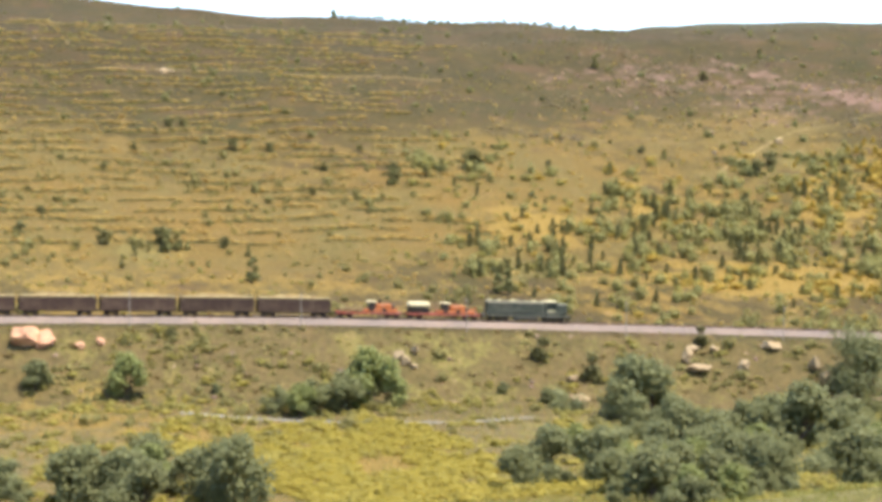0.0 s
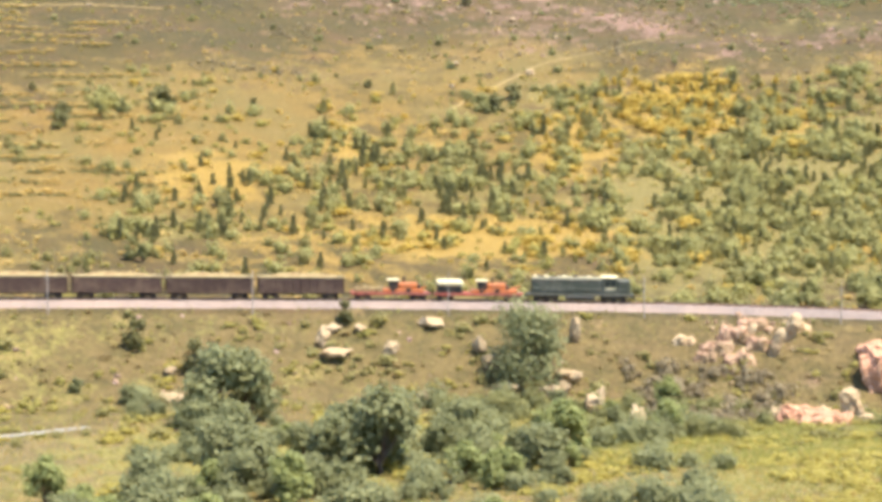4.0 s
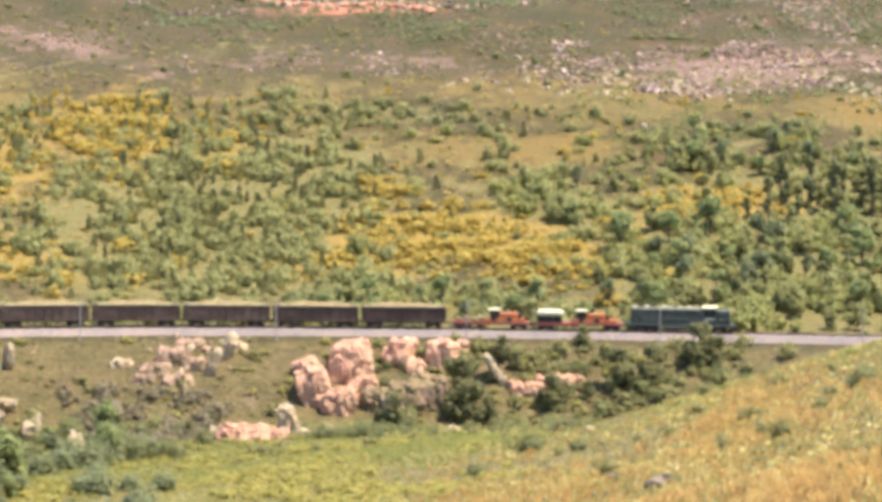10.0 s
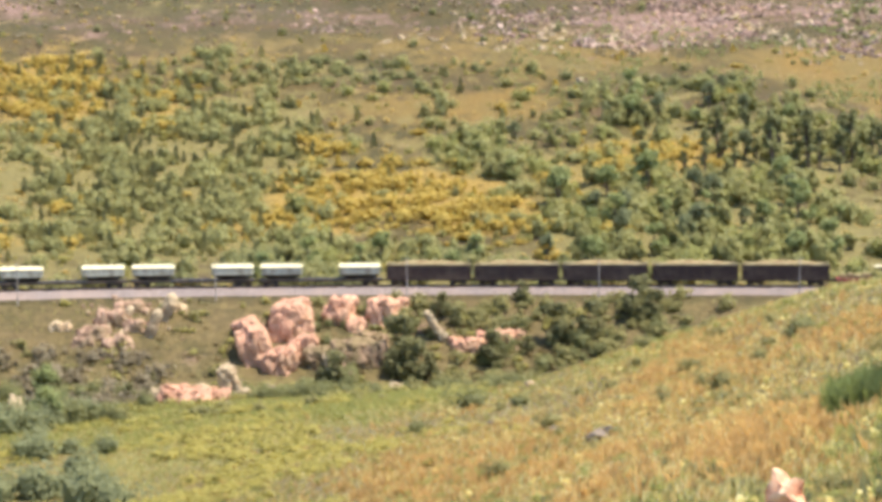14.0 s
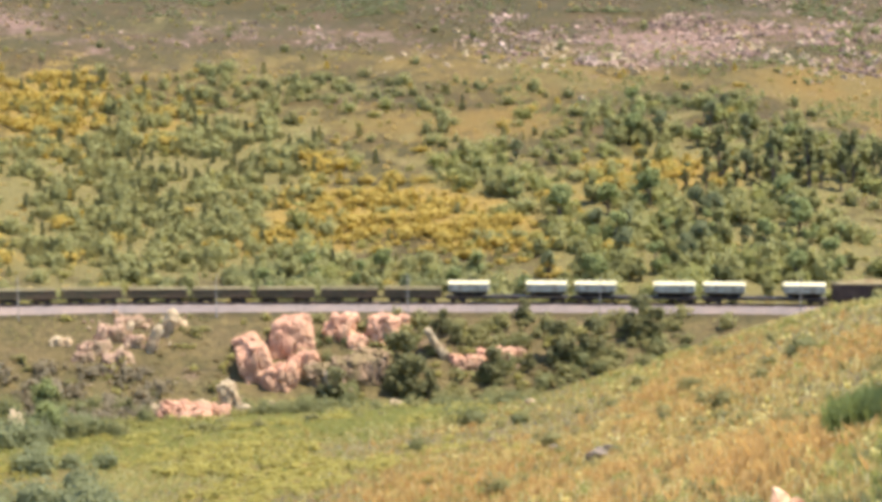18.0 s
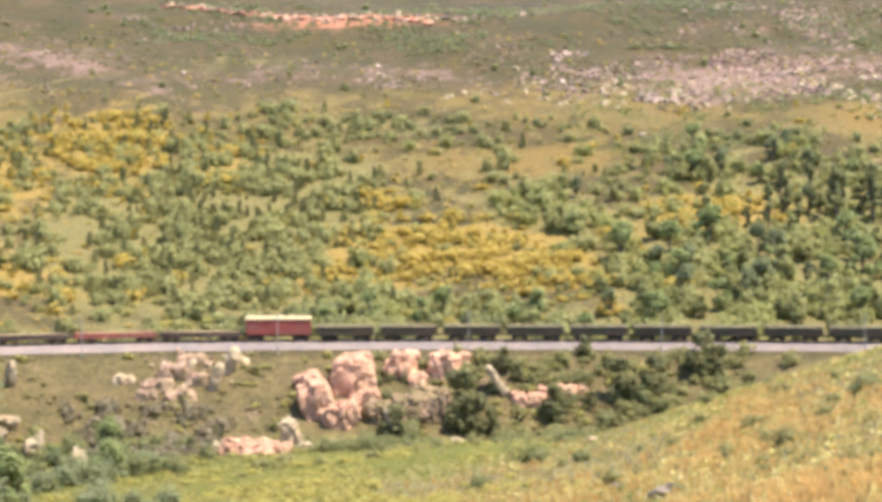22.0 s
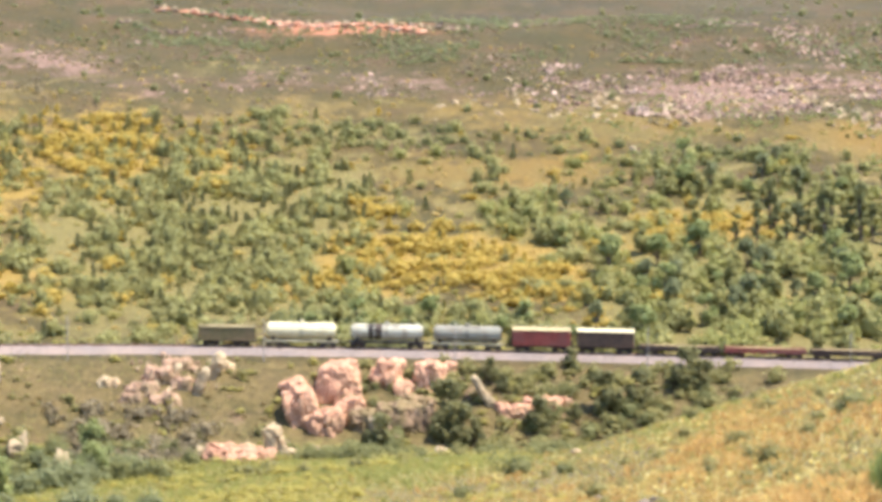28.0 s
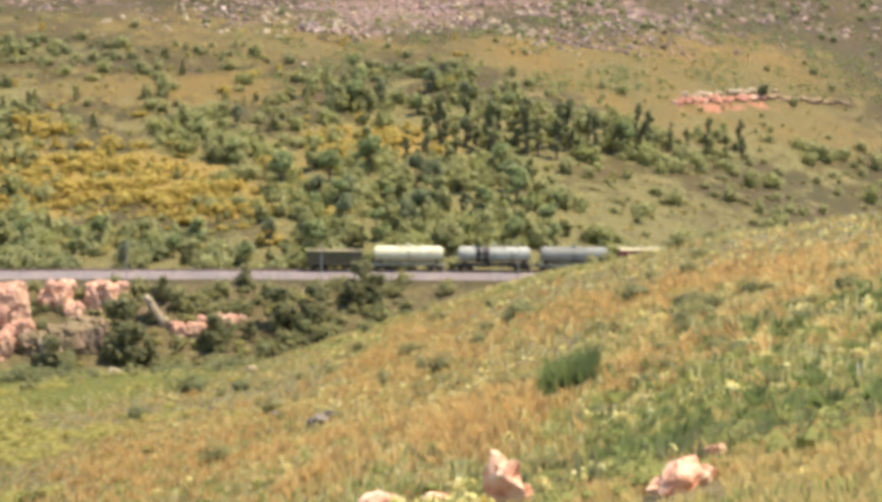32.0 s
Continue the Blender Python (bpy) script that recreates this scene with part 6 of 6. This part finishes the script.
for k in range(15):
    a = 17.3 + 0.2 * k + g.uniform(-0.06, 0.06)
    boulder(a, 451.5 + 7.4 * (a - 17.1) + g.uniform(-0.8, 0.8), g.uniform(2.0, 3.8), g.uniform(1.4, 2.4), CREAM_ROCK, "pale cream stone crowning the red bank", "bank crown stones", 600 + k, 0.3)
for k in range(34):
    boulder(-10.2 + 0.3 * k, 619 - 1.2 * k + g.uniform(-1.5, 1.5), g.uniform(1.6, 3.4), g.uniform(1.2, 2.6), PALE_ROCK if k % 3 else GREY_ROCK, "pale stone standing above the red cutting", "cutting stones", 500 + k, 0.3)
for k in range(26):
    boulder(-10.0 + 0.33 * k, 612 - 1.3 * k + g.uniform(-1, 1), g.uniform(4.5, 8), g.uniform(1.8, 3.2), RED_EARTH, "raw red earth cutting high on the hill", "red earth cutting", 430 + k, 0.45)


# ---- trees ----
def limb(bm, a, b, r0, r1, segs=7):
    a, b = Vector(a), Vector(b)
    q = (b - a).to_track_quat("Z", "Y").to_matrix()
    rings = []
    for p, rad in ((a, r0), ((a + b) / 2 + Vector((0.06, -0.05, 0.0)) * (b - a).length, (r0 + r1) / 2), (b, r1)):
        rings.append([bm.verts.new(p + q @ Vector((rad * math.cos(t * 6.283 / segs), rad * math.sin(t * 6.283 / segs), 0))) for t in range(segs)])
    for lo, hi in zip(rings, rings[1:]):
        for t in range(segs):
            bm.faces.new((lo[t], lo[(t + 1) % segs], hi[(t + 1) % segs], hi[t]))


def tree(name, high, wide, material, label, group, seed, leaves=1500, bare=0.18, lobes=9, leaf=0.34):
    """A tapered trunk with limbs and a crown of many separate leaf sprays in lobes."""
    g = np.random.default_rng(seed)
    t = thing(name, None, label, "tree", group)
    bm = bmesh.new()
    fork = Vector((g.uniform(-0.2, 0.2), g.uniform(-0.2, 0.2), high * max(bare, 0.12)))
    limb(bm, (0, 0, -0.4), fork, 0.035 * high, 0.026 * high, 9)
    centres = []
    for k in range(lobes):
        a = 6.283 * k / lobes + g.uniform(-0.4, 0.4)
        zz = high * g.uniform(bare + 0.12, 0.84)
        reach = wide / 2 * g.uniform(0.3, 0.68) * (1.15 - abs(zz / high - 0.45))
        c = Vector((math.cos(a) * reach, math.sin(a) * reach, zz))
        limb(bm, fork, c, 0.016 * high, 0.005 * high, 5)
        centres.append((c, wide * g.uniform(0.17, 0.27)))
    centres.append((Vector((0, 0, high * 0.84)), wide * 0.2))
    part("trunk", bm, BARK, t)
    C = np.array([c[:] for c, _ in centres])
    R = np.array([q for _, q in centres])
    i = g.integers(0, len(C), leaves)
    d = g.normal(size=(leaves, 3))
    d /= np.linalg.norm(d, axis=1)[:, None]
    p = C[i] + d * R[i, None] * g.uniform(0.35, 1.08, (leaves, 1)) * (1, 1, 0.9)
    p[:, 2] = np.clip(p[:, 2], 0.05 * high, None)
    d = d * 0.8 + (0, 0, 0.5)
    d /= np.linalg.norm(d, axis=1)[:, None]
    u = np.cross(d + g.normal(0, 0.5, d.shape), g.normal(size=d.shape))
    u /= np.linalg.norm(u, axis=1)[:, None] + 1e-6
    w = np.cross(d, u)
    w /= np.linalg.norm(w, axis=1)[:, None] + 1e-6
    s = leaf * g.uniform(0.6, 1.35, (leaves, 1))
    v = np.stack([p - u * s, p - w * s * 0.6, p + u * s, p + w * s * 0.7 + d * s * 0.3], 1).reshape(-1, 3)
    k = np.arange(leaves)[:, None] * 4
    crown = new("crown", mesh_from("crown", v, np.concatenate([k + [0, 1, 2], k + [0, 2, 3]]), material))
    crown.parent = t
    return t


def plant(model, az, r, scale=1.0, turn=0.0, first=False, tall=1.0):
    x, y = spot(az, r)
    m = Matrix.LocRotScale((x, y, float(ground_z(x, y)) - 0.1), Euler((0, 0, turn)), (scale, scale, scale * tall))
    if first:
        model.matrix_basis = m
        return model
    return copy_thing(model, m)


def grove(models, spots, seed, tall=(0.9, 1.15)):
    g = np.random.default_rng(seed)
    used = set()
    for az, r, sc in spots:
        k = int(g.integers(0, len(models)))
        plant(models[k], az, r, sc, g.uniform(0, 6.28), k not in used, g.uniform(*tall))
        used.add(k)
    for k, m in enumerate(models):
        if k not in used:
            for o in (*m.children_recursive, m):
                bpy.data.objects.remove(o)


plant(tree("round_tree", 12.0, 15.0, LEAF_VALLEY, "round dark green tree on the railway bank among cream boulders", "", 1, 4200, 0.02, 15, 0.36), -16.75, 269.8, 1.0, 0.4, True)
VALLEY = [tree("valley_tree", 11, 11, LEAF_VALLEY, "dark green broad-crowned tree on the valley floor", "valley trees", 10 + k, 2000, 0.06, 11, 0.52) for k in range(3)]
VALLEY += [tree("valley_tree", 9.5, 9, LEAF_FRESH, "fresh green tree on the valley floor", "valley trees", 14 + k, 1800, 0.05, 10, 0.48) for k in range(1)]
g = np.random.default_rng(77)
spots = [(-46.4, 264, 0.85), (-49.5, 269.2, 0.55), (-51.5, 271.2, 0.5), (-41.2, 248.2, 1.1), (-39.9, 247.5, 1.35), (-38.6, 248.5, 1.45), (-37.4, 252, 1.35), (-36.4, 254.2, 1.05), (-40.5, 244.2, 0.8), (-42.9, 263.2, 0.35),
         (-27.0, 242, 1.02), (-25.9, 246, 0.88), (-26.8, 200, 0.67), (-23.1, 189, 0.85), (-21.6, 202, 0.92), (-22.3, 210, 0.80), (-25.2, 188, 0.71), (-18.8, 194, 0.62), (-17.5, 188, 0.64), (-15.6, 215, 0.95), (-12.3, 236, 0.62), (-13.9, 246, 0.55), (-20.3, 186, 0.63), (-24.5, 228, 0.57),
         (-12.2, 264.2, 0.6), (-29.8, 258, 0.5), (-31.4, 262.2, 0.45)]
for k in range(10):
    spots.append((g.uniform(-59, -49), g.uniform(168, 192), g.uniform(0.5, 0.74)))
for k in range(18):
    spots.append((g.uniform(-36.5, -27), g.uniform(140, 190), g.uniform(0.42, 0.68)))
for k in range(24):
    spots.append((g.uniform(-27.8, -17.5), g.uniform(178, 226), g.uniform(0.35, 0.68)))
for k in range(16):
    spots.append((g.uniform(-60, -50), g.uniform(150, 185), g.uniform(0.5, 0.74)))
for k in range(44):
    spots.append((g.uniform(-39, -17), g.uniform(104, 156), g.uniform(0.42, 0.62)))
for k in range(10):
    spots.append((g.uniform(-27, -16), g.uniform(196, 240), g.uniform(0.35, 0.6)))
for k in range(24):
    spots.append((g.uniform(-28, -14.5), g.uniform(186, 222), g.uniform(0.38, 0.64)))
for k in range(9):
    spots.append((g.uniform(-17, -10.6), g.uniform(238, 260), g.uniform(0.28, 0.44)))
grove(VALLEY, spots, 3, (0.86, 1.08))
WOOD = [tree("wood_tree", 7.5, 5.2, LEAF_VALLEY, "dark green tree in the hillside wood", "hillside wood", 30 + k, 900, 0.12, 7, 0.42) for k in range(1)]
WOOD += [tree("wood_tree", 7, 5.0, LEAF_FRESH, "fresh green tree in the hillside wood", "hillside wood", 34 + k, 900, 0.1, 7, 0.42) for k in range(2)]
WOOD += [tree("wood_tree", 6.5, 5.4, LEAF_SAGE, "pale grey-green tree in the hillside wood", "hillside wood", 38 + k, 900, 0.1, 7, 0.42) for k in range(3)]
spots = [(g.uniform(-5, 18), g.uniform(10, 140), g.uniform(0.55, 1.1)) for _ in range(420)]
spots = [(a, float(track_r(a)) + d, sc) for a, d, sc in spots if g.uniform(0, 1) < 0.7 * float(drifts(WOODS, a, d)) - 0.1]
spots += [(a, float(track_r(a)) + g.uniform(100, 128), g.uniform(0.4, 0.75)) for a in np.linspace(3, 14, 20)]
spots += [(a, float(track_r(a)) + g.uniform(11, 30), g.uniform(0.45, 0.8)) for a in np.linspace(-6, 4, 14)]
grove(WOOD, spots, 4)
LONE = [tree("lone_tree", 6, 3.6, LEAF_DARK, "lone dark tree on the golden hillside", "lone trees", 50 + k, 700, 0.1, 6, 0.4) for k in range(3)]
grove(LONE, [(-38.9, 329.8, 0.95), (-29.6, 324.5, 0.9), (-29.2, 323, 0.7), (-31.0, 313.5, 0.45), (-42.6, 354.2, 0.7), (-42.0, 357.2, 0.8), (-41.4, 356.8, 0.9), (-40.9, 358.2, 0.8), (-43.4, 342.8, 0.5), (-44.4, 329, 0.5), (-30.4, 417.2, 0.9), (-29.7, 423, 0.8),
             (-31.8, 411, 0.8), (-38.4, 354.5, 0.5), (-24.8, 462.8, 0.7), (-26.4, 354, 1.0), (-26.0, 352.5, 0.8), (-25.3, 355.2, 0.9), (-40.2, 459.5, 0.7), (-39.6, 458.2, 0.7), (-22.6, 555.2, 0.9), (-16.5, 588.8, 0.8), (-51.0, 335.2, 0.7), (-29.0, 332, 0.7)], 5)
HEDGE = [tree("hedge_bush", 2.6, 3.4, LEAF_DEEP, "dark bush on the old field terraces", "terrace bushes", 80 + k, 260, 0.04, 6, 0.34) for k in range(3)]
grove(HEDGE, [(-39.02, 465.5, 0.95), (-38.52, 465.5, 0.7), (-40.61, 444.0, 0.9), (-36.6, 501.5, 0.85), (-42.01, 425.8, 1.0), (-37.08, 442.4, 1.1), (-35.78, 441.1, 1.0), (-33.53, 439.9, 0.65), (-32.5, 439.9, 0.9), (-31.58, 413.3, 1.05), (-45.04, 387.0, 0.9),
              (-45.05, 407.4, 0.8), (-43.5, 361.7, 1.3), (-41.35, 361.9, 1.7), (-39.13, 359.5, 0.9), (-46.23, 371.4, 1.0), (-34.14, 422.3, 0.75), (-34.93, 401.8, 0.8), (-33.11, 387.8, 0.7), (-31.57, 419.9, 1.6), (-21.9, 452.1, 1.0), (-18.76, 549.0, 1.1),
              (-22.93, 461.9, 0.6), (-24.92, 507.4, 0.6), (-25.59, 433.4, 0.65), (-27.48, 448.0, 0.65), (-28.49, 428.7, 2.0), (-17.2, 447.3, 1.5), (-17.8, 436.6, 1.4)], 9)
SKYLINE = [tree("skyline_tree", 6, 7, LEAF_VALLEY, "dark tree on the distant skyline", "skyline trees", 60 + k, 420, 0.06, 6, 0.6) for k in range(2)]
grove(SKYLINE, [(-30.6 + 0.085 * k + g.uniform(-0.05, 0.05), 747 - 0.25 * k + g.uniform(-8, 8), g.uniform(0.38, 0.62)) for k in range(100)], 6)
SLIM = [tree("slim_tree", 7.5, 2.1, LEAF_DARK, "slim upright dark tree at the wood edge", "slim trees", 90 + k, 520, 0.05, 7, 0.36) for k in range(3)]
grove(SLIM, [(a + g.uniform(-0.25, 0.25), float(track_r(a)) + np.interp(a, [8, 14, 20], [86, 100, 120]) + g.uniform(-7, 7), g.uniform(0.7, 1.25) * (1.15 if a < 15 else 0.85)) for a in np.linspace(8.6, 19.4, 30)], 8)
grove([tree("bank_bush", 4.2, 3.4, LEAF_DEEP, "dark bush growing out of the red earth bank", "", 95, 420, 0.05, 6, 0.32)], [(19.8, 466.5, 1.0)], 11)
TRACKSIDE = [tree("trackside_bush", 3.4, 3.6, LEAF_DEEP, "dark bush on the bank beside the railway", "bank bushes", 70 + k, 520, 0.05, 6, 0.3) for k in range(2)]
grove(TRACKSIDE, [(3.2, 290, 0.9), (-1.0, 271, 1.4), (-0.5, 270, 1.7), (0.1, 270, 1.3), (-0.5, 275.5, 1.0), (-0.7, 274, 1.2), (1.0, 283, 0.8), (0.6, 285, 1.1), (6.9, 284, 1.0), (7.4, 284, 0.8), (4.4, 278, 0.9), (3.4, 276, 0.8), (2.2, 274, 0.9), (5.4, 279, 0.9), (-3.4, 268, 1.0),
                  (-3.0, 267, 1.0), (-12.0, 264.2, 1.2), (-27.6, 267, 0.8), (-29.5, 272, 0.7), (-9.6, 259.8, 0.8), (-43.9, 278.5, 0.8), (-22.7, 281, 0.6)], 7)


# ---- telegraph poles, paths ----
def telegraph_pole():
    p = thing("telegraph_pole", None, "silvered timber telegraph pole beside the railway", "pole", "telegraph poles")
    part("post", tube(0.11, 7.4, "Z", (0, 0, 3.3), 10, taper=0.7), POLE_WOOD, p)
    arm = part("cross_arm", block(-0.9, 0.9, -0.06, 0.06, 6.2, 6.34, 0.015), POLE_WOOD, p)
    for x in (-0.8, -0.4, 0.4, 0.8):
        part("insulator", tube(0.05, 0.14, "Z", (x, 0, 6.42), 8, rim=0.015), WHITE, arm)
    return p


model = telegraph_pole()
base = float(np.interp(-0.55, LINE_AZ, ARC))
for k in range(-11, 4):
    s = base + 32.4 * k
    x, y = rail_at(s)
    x2, y2 = rail_at(s + 1)
    h = math.atan2(y2 - y, x2 - x)
    px, py = x + 6.2 * math.sin(h), y - 6.2 * math.cos(h)
    m = pose(px, py, float(ground_z(px, py)), 0, 0, math.degrees(h) + 90)
    if k == -11:
        model.matrix_basis = m
    else:
        copy_thing(model, m)


def ribbon(name, pts, width, material, label):
    """A path draped on the ground through bearings and ranges."""
    a, b = np.array(pts).T
    line = smooth_line(*spot(a, b), n=120)
    d = np.gradient(line, axis=0)
    d /= np.linalg.norm(d, axis=1)[:, None]
    nrm = np.stack([-d[:, 1], d[:, 0]], 1)
    cols = []
    for o in np.linspace(-width / 2, width / 2, 5):
        q = line + nrm * o
        cols.append(np.column_stack([q, ground_z(q[:, 0], q[:, 1]) + 0.12]))
    v = np.stack(cols, 1).reshape(-1, 3)
    i, j = np.meshgrid(np.arange(len(line) - 1), np.arange(4), indexing="ij")
    f = np.stack([i * 5 + j, (i + 1) * 5 + j, (i + 1) * 5 + j + 1, i * 5 + j + 1], -1).reshape(-1, 4)
    return thing(name, mesh_from(name, v, f, material, True), label, "path", kind="structure")


DIRT = noisy("bare yellow dirt", (0.25, 0.175, 0.07), (0.36, 0.26, 0.11), 1.5, (0.3, 0.22, 0.1), 0.3, rough=0.95)
GRIT = noisy("grey gritty path", (0.19, 0.185, 0.16), (0.29, 0.275, 0.24), 2.0, (0.24, 0.22, 0.16), 0.4, rough=0.95)
ribbon("dirt_path", [(-19.2, 436.5), (-18.2, 451.2), (-16.6, 473), (-15, 485), (-13, 503), (-11.4, 509.2)], 0.6, DIRT, "bare dirt track climbing the hillside")
ribbon("hill_path", [(-40.5, 532), (-38.5, 534.8), (-36, 529), (-33.5, 524.5), (-31, 525.8), (-28.4, 527)], 0.8, DIRT, "pale dirt track along the western hill")
ribbon("valley_path", [(-45, 250.2), (-42, 243), (-39.5, 239), (-37, 237), (-34.5, 236), (-31, 241.2)], 1.6, GRIT, "grey footpath across the valley floor")
ribbon("stream_path", [(-6, 260), (-4, 262.2), (-2, 262), (0, 263), (2.2, 262), (4, 259.5)], 1.8, GRIT, "grey gravel strip along the stream")


# ---- what moves ----
NOSE_T = [0, 5.5, 11, 17, 21, 24.5, 28, 32]
NOSE_S = [517.5, 618.9, 720.2, 830.7, 905.3, 969.7, 1034.1, 1106.9]


def motions():
    for c, back in TRAIN:
        rows = []
        for k in range(33):
            s = float(np.interp(k, NOSE_T, NOSE_S)) - back
            x0, y0 = rail_at(s - 3.5)
            x1, y1 = rail_at(s + 3.5)
            rows.append((k, pose((x0 + x1) / 2, (y0 + y1) / 2, float(rail_z(s)), 0, -math.degrees(math.atan2(float(rail_z(s + 3.5) - rail_z(s - 3.5)), 7.0)), math.degrees(math.atan2(y1 - y0, x1 - x0)))))
        walk(c, rows)


motions()
